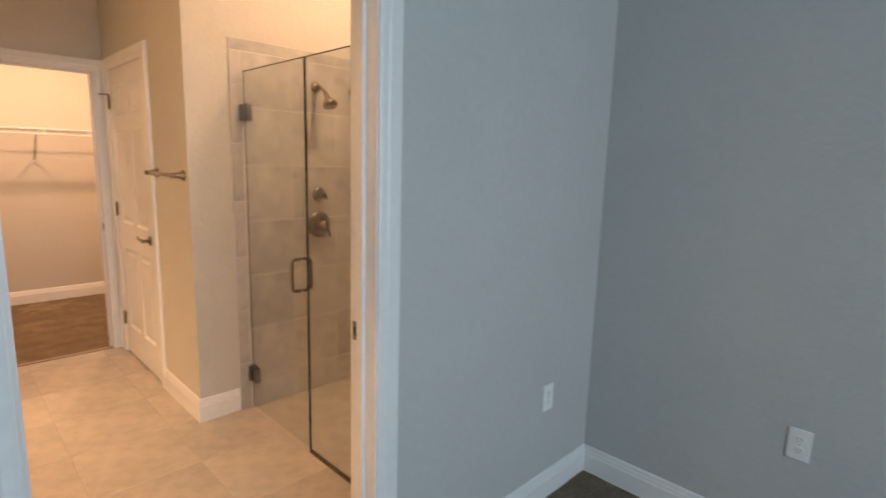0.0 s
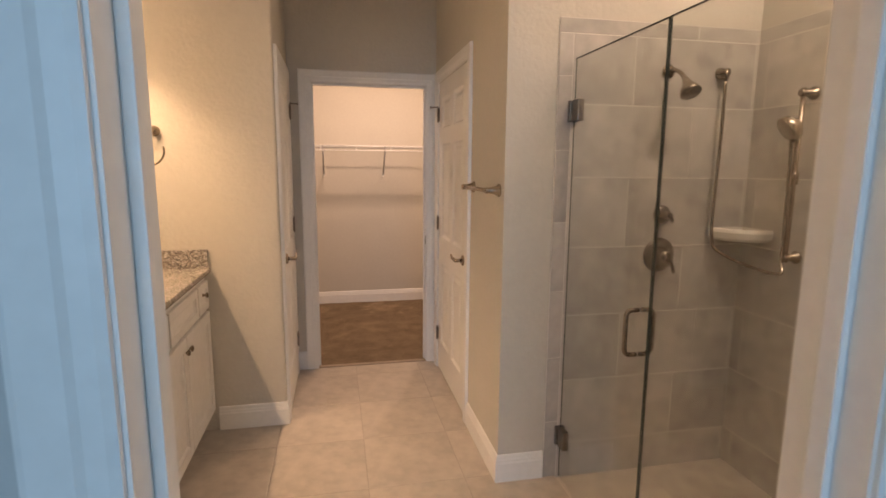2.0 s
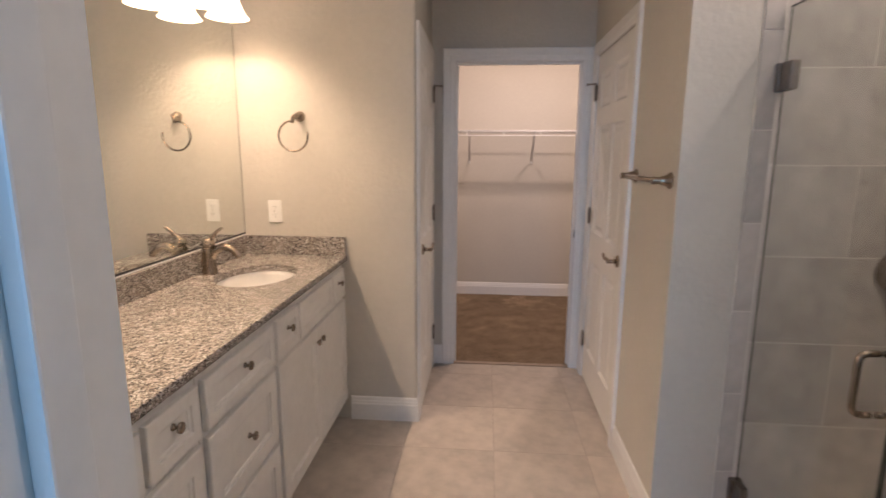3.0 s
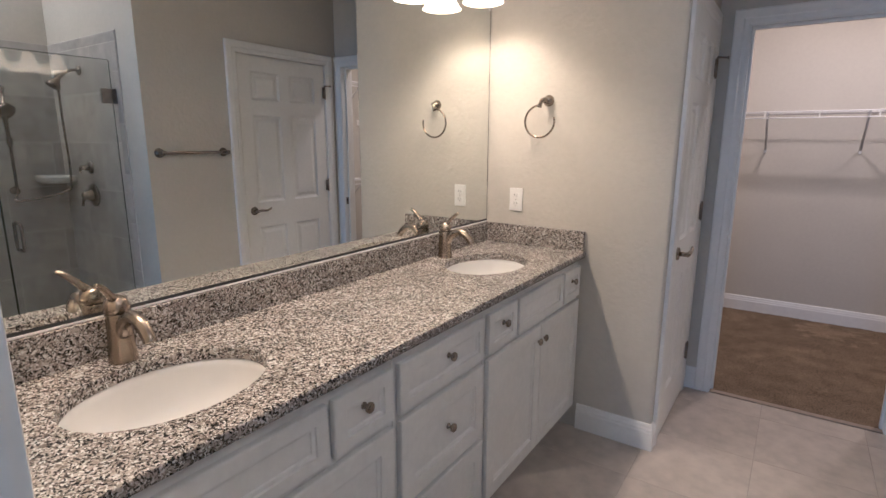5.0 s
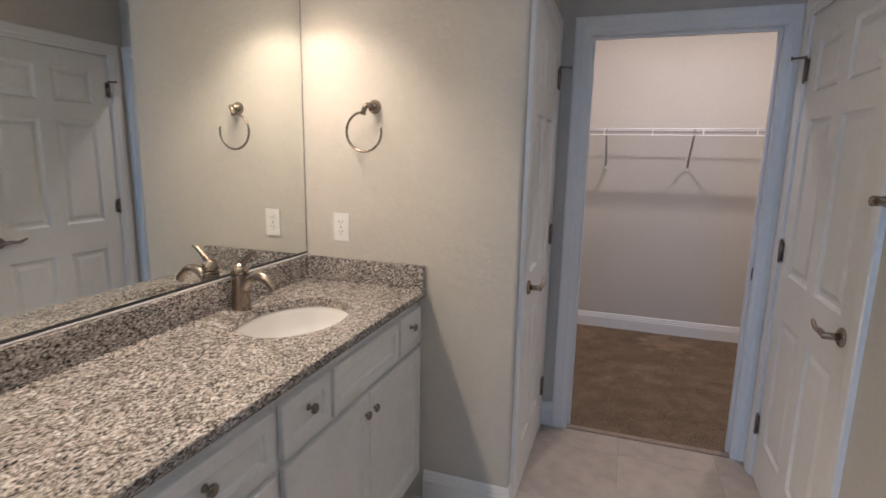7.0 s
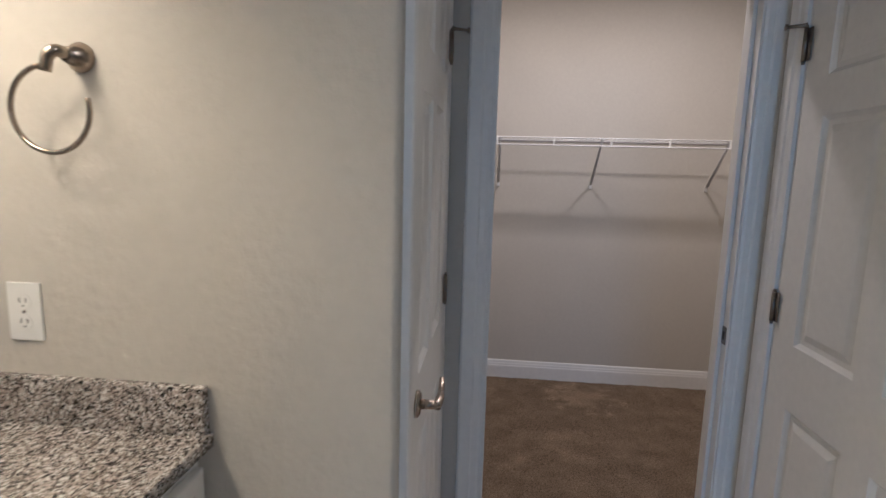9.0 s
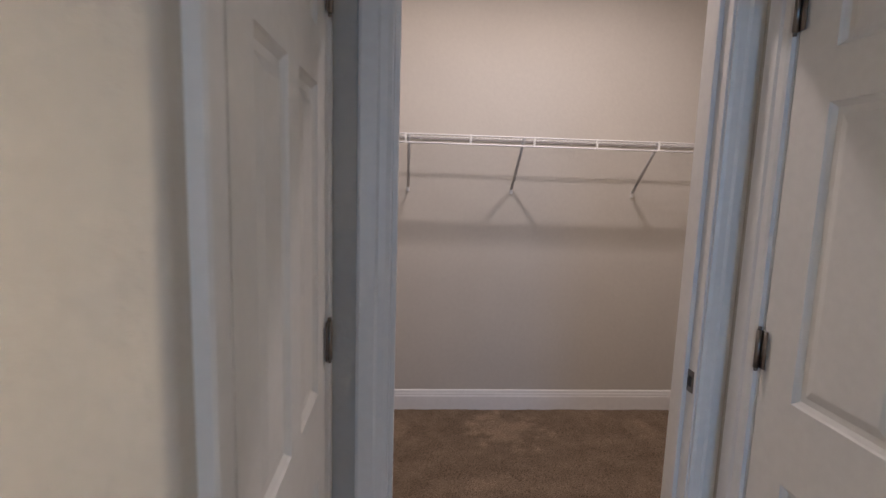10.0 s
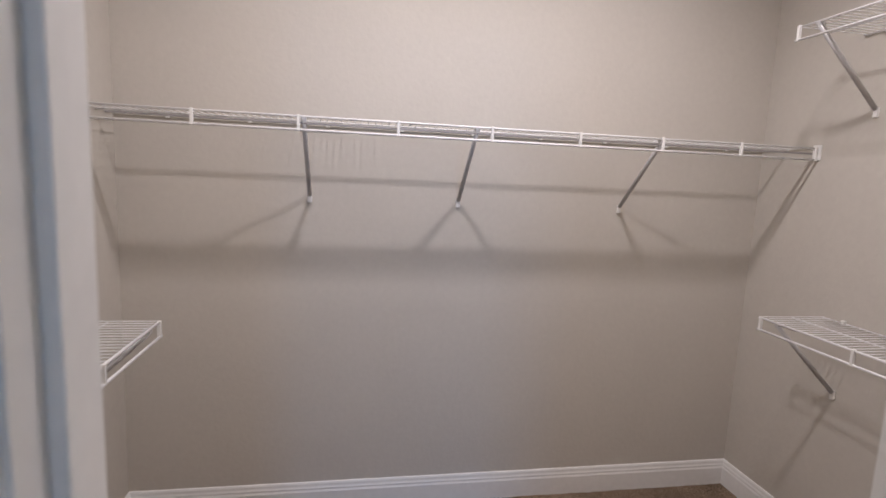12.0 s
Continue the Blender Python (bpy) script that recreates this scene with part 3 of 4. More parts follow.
def countertop():
    top = thing("countertop", (0, 0, 0), "speckled grey and tan granite vanity countertop with two oval cutouts", "countertop")
    bm = bmesh.new()
    x0, x1 = WX + .002, .656
    ym = (SINKS[0][1] + SINKS[1][1]) / 2
    n = 64
    for (sx, sy), (y0, y1) in zip(SINKS, ((VY0, ym), (ym, VY1))):
        angles = sorted([2 * math.pi * k / n for k in range(n)] + [math.atan2(y - sy, x - sx) % (2 * math.pi) for x in (x0, x1) for y in (y0, y1)])
        rings = {}
        for key, z in (("t", CT), ("b", CT - .03)):
            inner, outer = [], []
            for a in angles:
                c, s = math.cos(a), math.sin(a)
                inner.append(bm.verts.new((sx + SA * c, sy + SB * s, z)))
                t = min([(x1 - sx) / c if c > 1e-9 else 9, (x0 - sx) / c if c < -1e-9 else 9, (y1 - sy) / s if s > 1e-9 else 9, (y0 - sy) / s if s < -1e-9 else 9])
                outer.append(bm.verts.new((sx + t * c, sy + t * s, z)))
            rings[key] = (inner, outer)
        m = len(angles)
        for k in range(m):
            j = (k + 1) % m
            (ti, to), (bi, bo) = rings["t"], rings["b"]
            bm.faces.new((ti[k], to[k], to[j], ti[j]))
            bm.faces.new((bi[k], bi[j], bo[j], bo[k]))
            bm.faces.new((ti[k], ti[j], bi[j], bi[k]))
    bmesh.ops.remove_doubles(bm, verts=bm.verts, dist=.0002)
    part("slab", bm, M_GRANITE, top)
    # front edge with an eased, slightly rough nose
    bm = bmesh.new()
    prof = [(x1, CT - .03), (x1 + .003, CT - .028), (x1 + .004, CT - .004), (x1 + .002, CT - .0005), (x1, CT)]
    cols = []
    ny = 160
    for i in range(ny + 1):
        y = VY0 + (VY1 - VY0) * i / ny
        w = .0008 * noise.noise((0, y * 40, 2))
        cols.append([bm.verts.new((x + (w if 0 < k < 4 else 0), y, z)) for k, (x, z) in enumerate(prof)])
    for a, b in zip(cols, cols[1:]):
        for k in range(4):
            bm.faces.new((a[k], b[k], b[k + 1], a[k + 1]))
    part("front_edge", bm, M_GRANITE, top, smooth=True)
    part("backsplash", boxes(((x0, VY0, CT + .0005), (x0 + .02, VY1, 1.033)), bevel=.0015), M_GRANITE, top, "granite backsplash")
    part("side_splash", boxes(((x0 + .021, VY1 - .02, CT + .0005), (x1 - .004, VY1, 1.033)), bevel=.0015), M_GRANITE, top, "granite side splash")


countertop()


def sink(at):
    s = thing("sink", (at[0], at[1], CT - .03), "white oval undermount ceramic sink", "sink", "vanity sinks")
    bm = bmesh.new()
    n, rings = 56, []
    prof = [(1.03, -.001), (1.0, -.004), (.985, -.02), (.95, -.055), (.87, -.095), (.72, -.125), (.45, -.142), (.13, -.146)]
    for f, z in prof:
        rings.append([bm.verts.new((SA * f * math.cos(2 * math.pi * k / n), SB * f * math.sin(2 * math.pi * k / n), z)) for k in range(n)])
    for a, b in zip(rings, rings[1:]):
        for k in range(n):
            bm.faces.new((a[k], a[(k + 1) % n], b[(k + 1) % n], b[k]))
    bm.faces.new(rings[-1])
    part("bowl", bm, M_CERAMIC, s, smooth=True)
    bm = bmesh.new()
    tube(bm, [(0, 0, -.146), (0, 0, -.141), (0, 0, -.139)], [.024, .024, .018], 20)
    part("drain", bm, M_NICKEL, s, "nickel drain", True)


def faucet(at, swing):
    f = thing("faucet", (at[0], at[1], CT), "brushed nickel single-lever bathroom faucet with arched spout", "faucet", "vanity faucets")
    bm = bmesh.new()
    tube(bm, [(0, 0, 0), (0, 0, .004), (0, 0, .03), (0, 0, .08), (0, 0, .118), (0, 0, .122)], [.033, .032, .030, .028, .0285, .028], 24)
    part("body", bm, M_NICKEL, f, smooth=True)
    bm = bmesh.new()
    p = smooth_path([(.012, 0, .070), (.032, 0, .102), (.066, 0, .122), (.102, 0, .117), (.132, 0, .092), (.142, 0, .076)], 5)
    tube(bm, p, [.019 - .005 * i / (len(p) - 1) for i in range(len(p))], 14)
    part("spout", bm, M_NICKEL, f, smooth=True)
    bm = bmesh.new()
    tube(bm, [(0, 0, .124), (.002, 0, .138), (.004, 0, .154), (.006, 0, .163)], [.0285, .029, .024, .010], 20)
    p = smooth_path([(-.004, 0, .146), (.016, 0, .162), (.036, 0, .182), (.056, 0, .199), (.072, 0, .207)], 5)
    tube(bm, p, [.010, .011] + [.012 - .007 * i / (len(p) - 3) for i in range(len(p) - 2)], 12)
    bmesh.ops.rotate(bm, verts=bm.verts, cent=(0, 0, 0), matrix=Matrix.Rotation(radians(swing), 3, "Z"))
    part("lever", bm, M_NICKEL, f, "curved lever on top", True)
    bm = bmesh.new()
    tube(bm, [(-.034, 0, .0), (-.034, 0, .05)], .003, 8)
    tube(bm, [(-.034, 0, .05), (-.034, 0, .062)], [.006, .005], 10)
    part("lift_rod", bm, M_NICKEL, f, smooth=True)


for at, swing in zip(SINKS, (-52, 0)):
    sink(at)
    faucet((.168, at[1]), swing)

# mirror
mir = thing("wall_mirror", (WX, 3.18, 1.035), "wide frameless mirror above the vanity backsplash", "mirror")
MT = 2.125
part("glass_sheet", boxes(((.0015, VY0 - 3.178, .002), (.0065, VY1 - 3.182, MT - 1.035))), M_MIRROR, mir)
part("dark_edge", boxes(((.0015, VY0 - 3.178, .004), (.0072, VY1 - 3.182, .0135)), ((.0015, VY1 - 3.1835, .0125), (.0068, VY1 - 3.181, MT - 1.035))), M_DARK, mir, "dark mirror edge")
# white strip added as the pale line along the backsplash's top
part("bottom_strip", boxes(((.001, VY0 - 3.178, -.001), (.0095, VY1 - 3.182, .0015)), ((.007, VY0 - 3.178, -.001), (.0095, VY1 - 3.182, .0045)), bevel=.0004), M_WIRE, mir, "thin white strip between backsplash and mirror")
for y in (VY1 - 3.19,):
    part("mirror_clip", boxes(((.001, y - .012, 1.055), (.010, y, 1.098)), bevel=.002), M_PLASTIC, mir, "clear plastic clip")


# lights over the mirror
def vanity_light(yc):
    v = thing("vanity_light", (WX, yc, 2.275), "three-shade vanity wall light with lit frosted glass bells", "wall light", "vanity lights")
    part("backplate", boxes(((.0, -.10, -.055), (.022, .10, .055)), bevel=.008), M_NICKEL, v)
    bm = bmesh.new()
    tube(bm, [(.045, -.25, 0), (.045, .25, 0)], .009, 14)
    tube(bm, [(.02, 0, 0), (.045, 0, 0)], .012, 14)
    part("bar", bm, M_NICKEL, v, smooth=True)
    for dy in (-.22, 0, .22):
        bm = bmesh.new()
        tube(bm, smooth_path([(.045, dy, 0), (.08, dy, .025), (.112, dy, .005), (.118, dy, -.035)], 5), .007, 10)
        tube(bm, [(.118, dy, -.03), (.118, dy, -.075)], [.018, .024], 16)
        arm = part("arm", bm, M_NICKEL, v, smooth=True)
        bm = bmesh.new()
        n = 36
        prof = [(.028, -.070), (.040, -.085), (.048, -.115), (.056, -.150), (.070, -.185), (.086, -.210), (.092, -.215)]
        prof += [(r - .004, z) for r, z in prof[::-1]]
        rings = [[bm.verts.new((.118 + r * math.cos(2 * math.pi * k / n), dy + r * math.sin(2 * math.pi * k / n), z)) for k in range(n)] for r, z in prof]
        for a, b in zip(rings, rings[1:]):
            for k in range(n):
                bm.faces.new((a[k], a[(k + 1) % n], b[(k + 1) % n], b[k]))
        part("shade", bm, M_SHADE, arm, "white frosted bell glass, lit", True)
        lamp("POINT", "vanity_bulb_light", Matrix.Translation((WX + .118, yc + dy, 2.275 - .150)), VANITY_W, LAMP, .02)


for at in SINKS:
    vanity_light(at[1])


# ---- small wall fittings ----
def outlet(at, rz, label, group=""):
    """A duplex outlet plate; local -y looks into the room."""
    o = thing("wall_outlet", at, label, "outlet", group)
    o.rotation_euler = (0, 0, radians(rz))
    part("cover_plate", boxes(((-.036, -.006, -.059), (.036, 0, .059)), bevel=.0025), M_PLASTIC, o)
    for z in (-.021, .021):
        bm = bmesh.new()
        tube(bm, [(0, -.0055, z), (0, -.008, z)], .0165, 20)
        r = part("receptacle", bm, M_PLASTIC, o)
        part("slot", boxes(((-.008, -.0085, z - .002), (-.006, -.0075, z + .008)), ((.006, -.0085, z - .002), (.008, -.0075, z + .008)), ((-.002, -.0085, z - .010), (.002, -.0075, z - .007))), M_DARK, r)
    bm = bmesh.new()
    tube(bm, [(0, -.006, 0), (0, -.0075, 0)], .003, 8)
    part("screw", bm, M_NICKEL, o)


outlet((.277, STUB, 1.163), 0, "white duplex outlet above the granite side splash")
outlet((2.905, ENTRY0, .49), 0, "white duplex outlet low on the grey wall", "bedroom outlets")
outlet((BX1, 1.025, .50), -90, "white wall plate low on the grey side wall", "bedroom outlets")

ring = thing("towel_ring", (.434, STUB, 1.648), "brushed nickel open towel ring on the wall", "towel ring")
bm = bmesh.new()
tube(bm, [(0, 0, 0), (0, -.006, 0), (0, -.014, 0), (0, -.038, -.002)], [.027, .027, .021, .012], 22)
tube(bm, smooth_path([(0, -.034, 0), (-.006, -.052, .002), (-.016, -.058, -.010), (-.022, -.058, -.034)], 5), [.011] * 5 + [.0105] * 5 + [.010] * 6, 12)
part("post", bm, M_NICKEL, ring, smooth=True)
bm = bmesh.new()
tube(bm, arc((-.020, -.057, -.098), (1, 0, 0), (0, 0, 1), .075, 100, 375, 48), .0048, 10)
part("ring", bm, M_NICKEL, ring, smooth=True)

bar = thing("towel_bar", (RDX, 3.86, 1.375), "brushed nickel towel bar mounted on the wall", "towel bar")
for dy in (-.205, .235):
    bm = bmesh.new()
    tube(bm, [(0, dy, 0), (-.006, dy, 0), (-.014, dy, 0), (-.045, dy, .0), (-.062, dy, .0), (-.068, dy, 0)], [.030, .030, .021, .0125, .0145, .012], 20)
    part("post", bm, M_NICKEL, bar, smooth=True)
bm = bmesh.new()
tube(bm, [(-.055, -.205, 0), (-.055, .235, 0)], .0095, 12)
part("rod", bm, M_NICKEL, bar, smooth=True)

# ---- shower ----
GX = 2.352
GH = 1.935
door = thing("shower_door", (GX, 3.56, 0), "clear frameless glass shower door, closed, with nickel pull", "shower door")
part("pane", boxes(((-.005, -.640, .012), (.005, -.004, GH)), bevel=.0008), M_GLASS, door)
part("edge", boxes(((-.0052, -.6445, .012), (.0052, -.641, GH)), ((-.0018, -.003, .012), (.0018, .0, GH)), ((-.0052, -.641, GH + .0005), (.0052, -.003, GH + .003))), M_EDGE, door, "dark glass edge")
for z in (.215, 1.72):
    bm = boxes(((-.014, -.062, z - .045), (.014, -.004, z + .045)), ((-.022, -.004, z - .045), (.022, .022, z + .045)), bevel=.003)
    part("hinge", bm, M_BRONZE, door, "square dark nickel glass hinge")
bm = bmesh.new()
for s in (1, -1):
    pts = [(s * .006, -.585, .835), (s * .03, -.585, .835)] + arc((s * .03, -.585, .857), (s, 0, 0), (0, 0, -1), .022, 90, 0, 5) + arc((s * .03, -.585, .973), (s, 0, 0), (0, 0, 1), .022, 0, 90, 5) + [(s * .006, -.585, .995)]
    tube(bm, pts, .0085, 12)
part("pull_handle", bm, M_NICKEL, door, "D-shaped brushed nickel pull", True)
pan = thing("glass_screen", (GX, 2.0, 0), "fixed clear glass shower panel beside the door", "glass screen")
part("pane", boxes(((-.005, .006, .006), (.005, .912, GH)), bevel=.0008), M_GLASS, pan)
part("edge", boxes(((-.0052, .9125, .006), (.0052, .9155, GH)), ((-.0052, .006, GH + .0005), (.0052, .9125, GH + .003))), M_EDGE, pan, "dark glass edge")
part("channel", boxes(((-.009, .006, -.006), (.009, .912, .006))), M_NICKEL, pan, "slim metal floor channel")


def fitting_on_back(name, x, z, label, category):
    return thing(name, (x, SHY - .012, z), label, category)


s = fitting_on_back("overhead_shower", 2.80, 1.905, "brushed nickel shower head on a short arm", "shower head")
bm = bmesh.new()
tube(bm, [(0, 0, 0), (0, -.006, 0), (0, -.016, 0)], [.03, .03, .014], 22)
part("flange", bm, M_NICKEL, s, smooth=True)
bm = bmesh.new()
p = smooth_path([(0, -.01, 0), (0, -.05, -.002), (0, -.09, -.022), (0, -.125, -.052)], 5)
tube(bm, p, .0095, 12)
part("arm", bm, M_NICKEL, s, smooth=True)
bm = bmesh.new()
d = Vector((0, -.55, -.83)).normalized()
o = Vector((0, -.123, -.050))
tube(bm, [o, o + d * .015, o + d * .03, o + d * .055, o + d * .075, o + d * .08], [.013, .016, .020, .037, .044, .040], 26)
part("head", bm, M_NICKEL, s, smooth=True)


def valve(z, r, lever_len, label):
    v = fitting_on_back("shower_valve", 2.816, z, label, "shower valve")
    bm = bmesh.new()
    tube(bm, [(0, 0, 0), (0, -.005, 0), (0, -.012, 0), (0, -.016, 0)], [r, r, r * .9, r * .5], 32)
    part("escutcheon", bm, M_BRONZE, v, smooth=True)
    bm = bmesh.new()
    tube(bm, [(0, -.014, 0), (0, -.022, 0), (0, -.045, 0), (0, -.066, 0), (0, -.072, 0)], [r * .55, r * .48, r * .40, r * .34, r * .24], 24)
    tube(bm, smooth_path([(0, -.055, 0), (lever_len * .4, -.06, -lever_len * .5), (lever_len * .55, -.064, -lever_len)], 5), [.010] * 5 + [.008] * 6, 10)
    part("lever", bm, M_NICKEL, v, smooth=True)


valve(1.265, .043, .03, "small brushed nickel diverter valve on tile")
valve(1.075, .080, .075, "round brushed nickel shower mixer valve on tile")

hs = thing("hand_shower", (SHX - .012, 3.255, 1.105), "hand shower on a slide bar with metal hose", "hand shower")
bm = bmesh.new()
tube(bm, [(-.055, 0, -.02), (-.055, 0, .70)], .0095, 12)
part("slide_bar", bm, M_NICKEL, hs, smooth=True)
for z in (0, .68):
    bm = bmesh.new()
    tube(bm, [(0, 0, z), (-.006, 0, z), (-.012, 0, z), (-.065, 0, z), (-.07, 0, z)], [.027, .027, .015, .015, .012], 18)
    part("mount", bm, M_NICKEL, hs, smooth=True)
bm = bmesh.new()
tube(bm, [(-.055, 0, .31), (-.055, 0, .36)], .017, 14)
tube(bm, [(-.055, 0, .335), (-.09, -.01, .35)], [.014, .016], 12)
part("slider", bm, M_NICKEL, hs, smooth=True)
bm = bmesh.new()
tube(bm, smooth_path([(-.09, -.01, .30), (-.09, -.012, .38), (-.095, -.016, .47), (-.105, -.02, .54)], 4), [.011] * 6 + [.013] * 7, 12)
o, d = Vector((-.102, -.018, .545)), Vector((-.75, .25, -.55)).normalized()
tube(bm, [o - d * .02, o, o + d * .03, o + d * .035], [.025, .05, .056, .048], 24)
part("handset", bm, M_NICKEL, hs, smooth=True)
bm = bmesh.new()
hx, hy = 3.065 - (SHX - .012), SHY - .05 - 3.255
tube(bm, smooth_path([(hx, hy, .775), (hx, hy, .475), (hx - .005, hy, .08), (hx + .03, hy - .04, -.02), (-.115, -.02, -.065), (-.085, -.01, .0), (-.088, -.01, .2), (-.09, -.01, .30)], 8), .0075, 10)
part("hose", bm, M_NICKEL, hs, "flexible ribbed metal hose", True)
el = fitting_on_back("hose_outlet", 3.065, 1.905, "brushed nickel hose outlet on the tile", "hose outlet")
bm = bmesh.new()
tube(bm, [(0, 0, 0), (0, -.006, 0), (0, -.012, 0), (0, -.045, 0)], [.027, .027, .018, .018], 20)
tube(bm, [(0, -.038, .014), (0, -.038, -.03)], [.016, .012], 16)
part("elbow", bm, M_NICKEL, el, smooth=True)

sh = thing("corner_shelf", (SHX - .012, SHY - .012, 1.145), "white ceramic corner soap shelf in the shower", "shelf")
bm = bmesh.new()
rings = []
for r, z in ((.158, 0), (.184, .010), (.190, .028), (.186, .038), (.168, .039), (.158, .024)):
    pts = [(0, 0)] + [(-r * math.cos(a), -r * math.sin(a)) for a in (radians(k * 5) for k in range(19))]
    off = .012 if r in (.168, .158) and z > .02 else 0
    rings.append([bm.verts.new((x - off, y - off, z * 1.5)) for x, y in pts])
for a, b in zip(rings, rings[1:]):
    for k in range(len(a)):
        bm.faces.new((a[k], a[(k + 1) % len(a)], b[(k + 1) % len(a)], b[k]))
bm.faces.new(rings[0])
bm.faces.new(rings[-1])
part("dish", bm, M_CERAMIC, sh)


# ---- closet shelves ----
def wire_shelf(m, length, braces, label, end=False):
    """Wire shelf: x along the wall, y out from it, z=0 the deck."""
    s = new("wire_shelf")
    s.matrix_world = m
    tagged(s, label, "shelf", "closet wire shelves")
    D = .30
    bm = bmesh.new()
    n = int(length / .0254)
    for i in range(n + 1):
        x = .004 + (length - .008) * i / n
        tube(bm, [(x, .008, 0), (x, D, 0)], .0017, 4, False)
    deck = part("wire_deck", bm, M_WIRE, s, "closely spaced white coated wires")
    deck["kind"] = "stuff"
    for y, z, r in ((.008, -.003, .003), (D * .5, -.0045, .003), (D, -.003, .0042), (D + .004, -.049, .0046)):
        bm = bmesh.new()
        tube(bm, [(0, y, z), (length, y, z)], r, 8)
        part("long_wire", bm, M_WIRE, s, smooth=True)
    if end:
        # added dark strip, no known part: draws the line between the lip's wires
        bm = bmesh.new()
        box(bm, (.02, D - .006, -.028), (length - .09, D - .003, -.021), .0008)
        part("lip_strip", bm, M_LIP_STRIP, s, "added dark grey strip behind the shelf lip")
    k = max(1, int(length / .31))
    for i in range(k + 1):
        x = .012 + (length - .024) * i / k
        part("lip_clip", boxes(((x - .005, D - .003, -.053), (x + .005, D + .009, .003)), bevel=.0015), M_PLASTIC, s)
    for x in braces:
        bm = bmesh.new()
        tube(bm, [(x, D - .002, -.012), (x, .012, -.285)], .0088, 8)
        box(bm, (x - .008, D - .02, -.016), (x + .008, D + .004, -.004), .001)
        br = part("brace", bm, M_GREYWIRE, s, "grey diagonal steel brace", True)
        bm = boxes(((x - .009, 0, -.315), (x + .009, .012, -.278)), bevel=.003)
        part("brace_foot", bm, M_PLASTIC, br, "white plastic wall anchor")
    i = .2
    while i < length:
        part("wall_clip", boxes(((i - .007, 0, -.012), (i + .007, .014, .008)), bevel=.002), M_PLASTIC, s)
        i += .30
    if end:
        for x in (0, length):
            bm = boxes(((x - .002, D - .02, -.05), (x + .002, D + .02, .012)), bevel=.001)
            part("end_bracket", bm, M_PLASTIC, s, "white end bracket")
    return s


SZ = 1.685
# along the back wall: local x runs to -x of the room, y out to -y
wire_shelf(pose(CR - .003, CB, SZ, 0, 0, 180), CR - CL - .006, (CR - 2.58, CR - 1.835, CR - 1.217), "white wire closet shelf with grey braces along the back wall", True)
for z in (2.10, 1.005):
    wire_shelf(pose(CR, 5.42, z, 0, 0, 90), 1.19, (.25, 1.10), "white wire closet shelf on the side wall")
    wire_shelf(pose(CL, 6.58, z, 0, 0, -90), 1.16, (.08, .95), "white wire closet shelf on the side wall")

for x in (1.40, 2.27):
    cl = thing("ceiling_light", (x, 6.04, CH), "small lit closet ceiling lampholder with bulb", "ceiling light", "closet lights")
    bm = bmesh.new()
    tube(bm, [(0, 0, 0), (0, 0, -.012), (0, 0, -.03), (0, 0, -.045)], [.06, .06, .035, .022], 24)
    part("base", bm, M_CERAMIC, cl, smooth=True)
    bulb = lamp("SPOT", "closet_bulb_light", Matrix.Translation((x, 6.04, CH - .085)), CLOSET_W, CLOSET_LAMP, .055)
    bulb.data.spot_size, bulb.data.spot_blend = radians(166), 0.9


sl = thing("shower_downlight", (2.89, 2.55, H), "white recessed ceiling downlight over the shower", "downlight")
bm = bmesh.new()
tube(bm, [(0, 0, -.0005), (0, 0, -.006), (0, 0, -.008)], [.095, .092, .075], 32, False)
part("trim_ring", bm, M_TRIM, sl, smooth=True)
bm = bmesh.new()
tube(bm, [(0, 0, -.001), (0, 0, -.004)], [.073, .073], 32)
part("lens", bm, M_LENS, sl, "glowing lens")
lamp("POINT", "shower_bulb_light", Matrix.Translation((2.89, 2.55, H - .07)), SHOWER_W, SHOWER_LAMP, .05)

# ---- tiles ----
TILES = {}


def tile_mesh(w, h, t, mat, bev=.0015):
    key = (round(w, 4), round(h, 4), t, mat.name)
    if key not in TILES:
        bm = bmesh.new()
        lo = [bm.verts.new((x, y, 0)) for x, y in ((0, 0), (w, 0), (w, h), (0, h))]
        up = [bm.verts.new((x, y, t - bev)) for x, y in ((0, 0), (w, 0), (w, h), (0, h))]
        top = [bm.verts.new((x, y, t)) for x, y in ((bev, bev), (w - bev, bev), (w - bev, h - bev), (bev, h - bev))]
        for a, b in ((lo, up), (up, top)):
            for k in range(4):
                bm.faces.new((a[k], a[(k + 1) % 4], b[(k + 1) % 4], b[k]))
        bm.faces.new(top)
        TILES[key] = finish(bm, "tile", mat)
    return TILES[key]


def lay(parent, m, u0, u1, v0, v1, t, mat, gap=.0028):
    ob = new("tile", tile_mesh(u1 - u0 - gap, v1 - v0 - gap, t, mat))
    ob.parent = parent
    ob.matrix_local = m @ Matrix.Translation((u0 + gap / 2, v0 + gap / 2, 0))


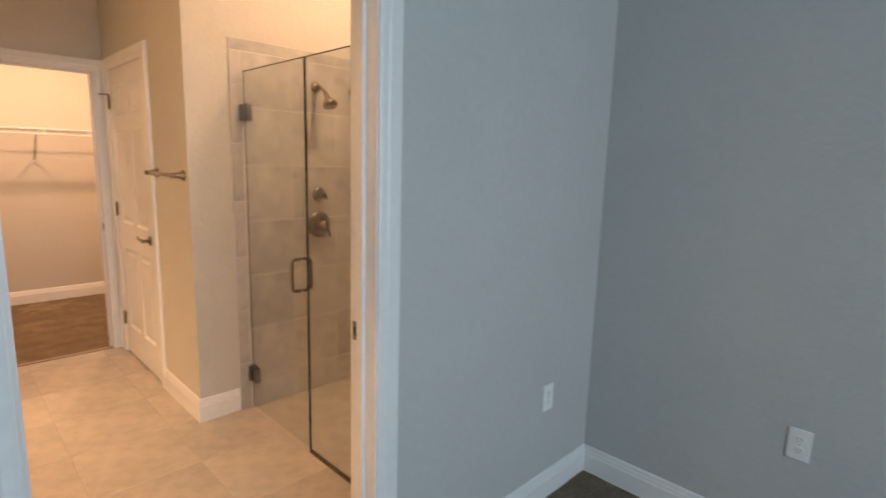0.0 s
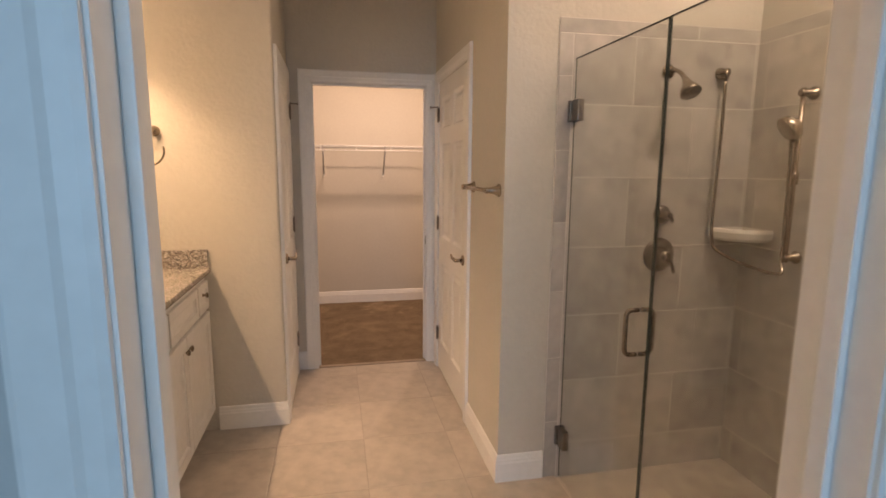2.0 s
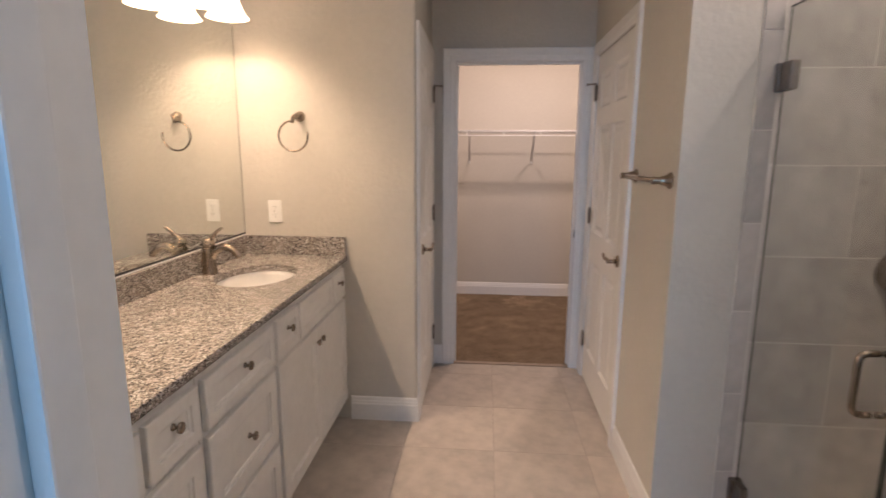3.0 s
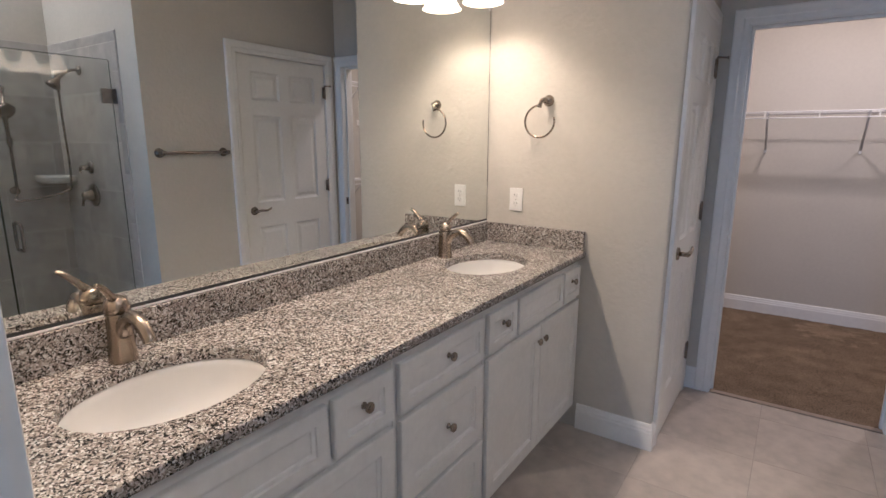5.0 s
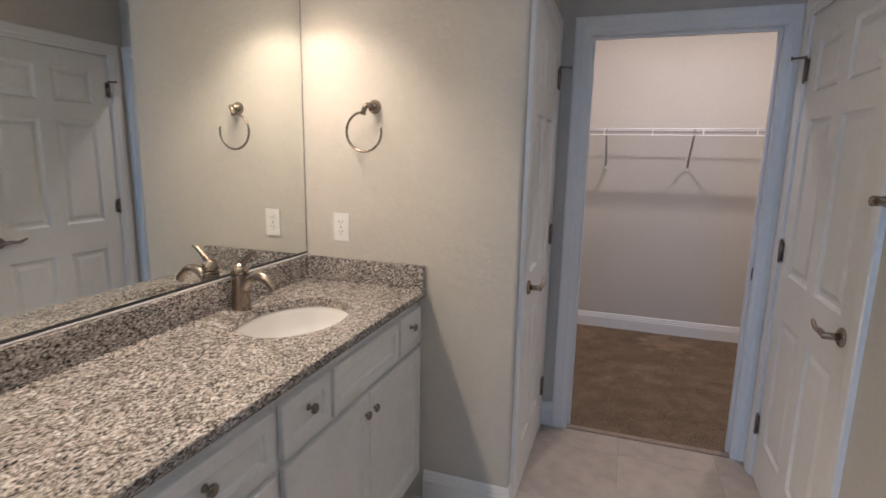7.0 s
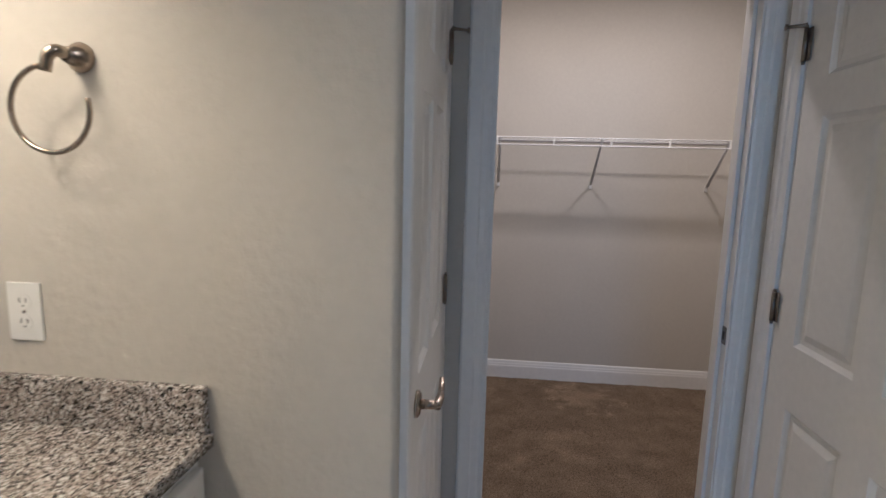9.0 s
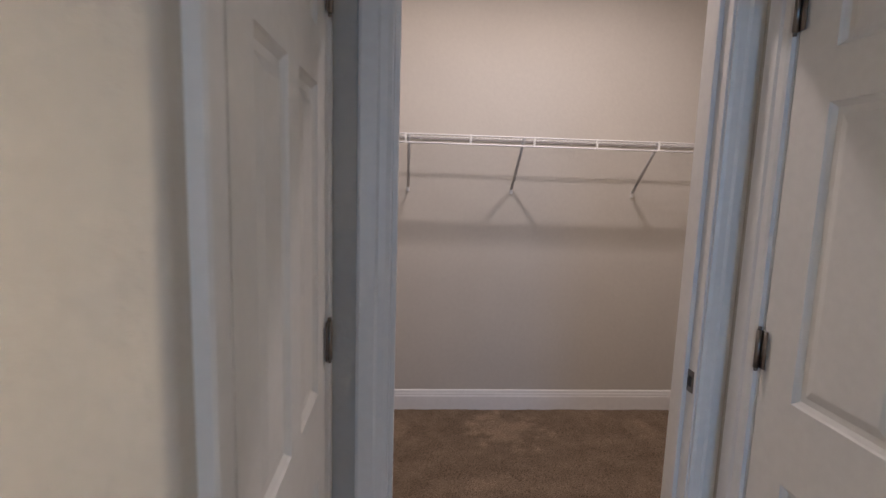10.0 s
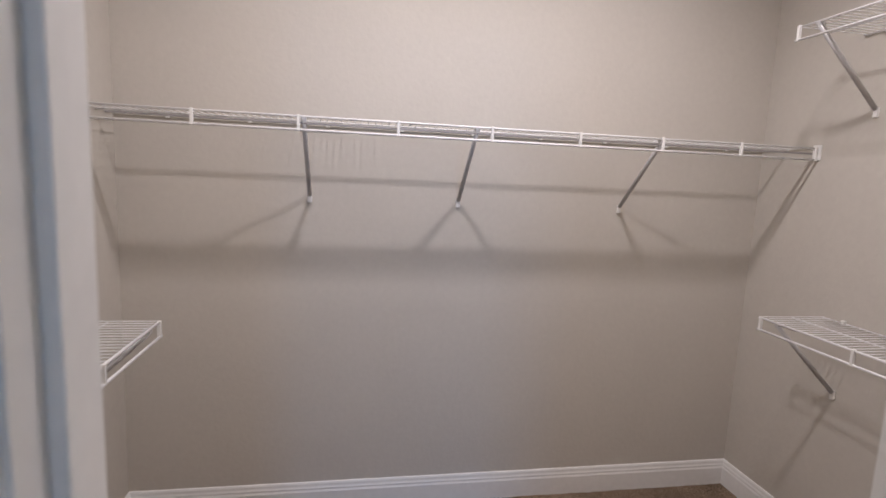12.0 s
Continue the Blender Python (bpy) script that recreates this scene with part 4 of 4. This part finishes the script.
def tile_wall(name, m, u0, u1, zs, w, offs, label, edge=False):
    """m takes (u, v, out) to the room."""
    bm = bmesh.new()
    box(bm, (u0, zs[0], 0), (u1, zs[-1], .0066))
    bm.transform(m)
    back = single(name, bm, M_GROUT, label, "tiled wall", kind="structure")
    for j, (a, b) in enumerate(zip(zs, zs[1:])):
        x = u0 + (.066 if edge and j < len(zs) - 2 else 0)
        cut = offs[j % len(offs)]
        while cut <= x + .02:
            cut += w
        while x < u1 - .001:
            e = min(cut, u1)
            lay(back, m, x, e, a, b, .0075, M_TILE)
            x, cut = e, cut + w
    if edge:
        z = zs[0]
        e = .33
        while z < zs[-2] - .001:
            lay(back, m, u0, u0 + .066, z, min(z + e, zs[-2]), .0085, M_TILE)
            z, e = min(z + e, zs[-2]), .318


ROWS_Z = [-.05, .165, .483, .80, 1.118, 1.435, 1.752, 2.045, 2.108]
TO_BACK = Matrix(((1, 0, 0, 0), (0, 0, -1, SHY), (0, 1, 0, 0), (0, 0, 0, 1)))
TO_SIDE = Matrix(((0, 0, -1, SHX), (1, 0, 0, 0), (0, 1, 0, 0), (0, 0, 0, 1)))
TO_FRONT = Matrix(((1, 0, 0, 0), (0, 0, 1, ENTRY1), (0, 1, 0, 0), (0, 0, 0, 1)))
tile_wall("tile_shower_back", TO_BACK, 2.279, SHX - .006, ROWS_Z, .61, (2.64, 2.945), "grey stone-look shower wall tile with pale grout", True)
tile_wall("tile_shower_side", TO_SIDE, ENTRY1 + .01, SHY - .006, ROWS_Z, .61, (2.30, 2.60), "grey stone-look shower wall tile with pale grout")
tile_wall("tile_shower_front", TO_FRONT, 2.36, SHX - .006, ROWS_Z, .61, (2.64, 2.945), "grey stone-look shower wall tile with pale grout")


def tile_floor(name, x0, x1, y0, y1, z, w, h, ax, ay, label):
    base = single(name, boxes(((x0, y0, z - .04), (x1, y1, z - .0012))), M_FGROUT, label, "tiled floor", kind="structure")
    T = Matrix.Translation((0, 0, z - .009))
    i0, j0 = math.floor((x0 - ax) / w), math.floor((y0 - ay) / h)
    j = j0
    while ay + j * h < y1:
        i = i0
        while ax + i * w < x1:
            a, b = max(x0, ax + i * w), min(x1, ax + (i + 1) * w)
            c, d = max(y0, ay + j * h), min(y1, ay + (j + 1) * h)
            if b - a > .01 and d - c > .01:
                lay(base, T, a, b, c, d, .009, M_FLOOR, .0035)
            i += 1
        j += 1


tile_floor("floor_bathroom", WX, 2.34, ENTRY0 + .03, CY - .004, 0, .457, .457, 1.45, 3.64, "beige stone-look floor tile with thin grout")
tile_floor("floor_shower", 2.34, SHX, ENTRY1, SHY, -.012, .457, .457, 2.36, 3.18, "beige stone-look shower floor tile")
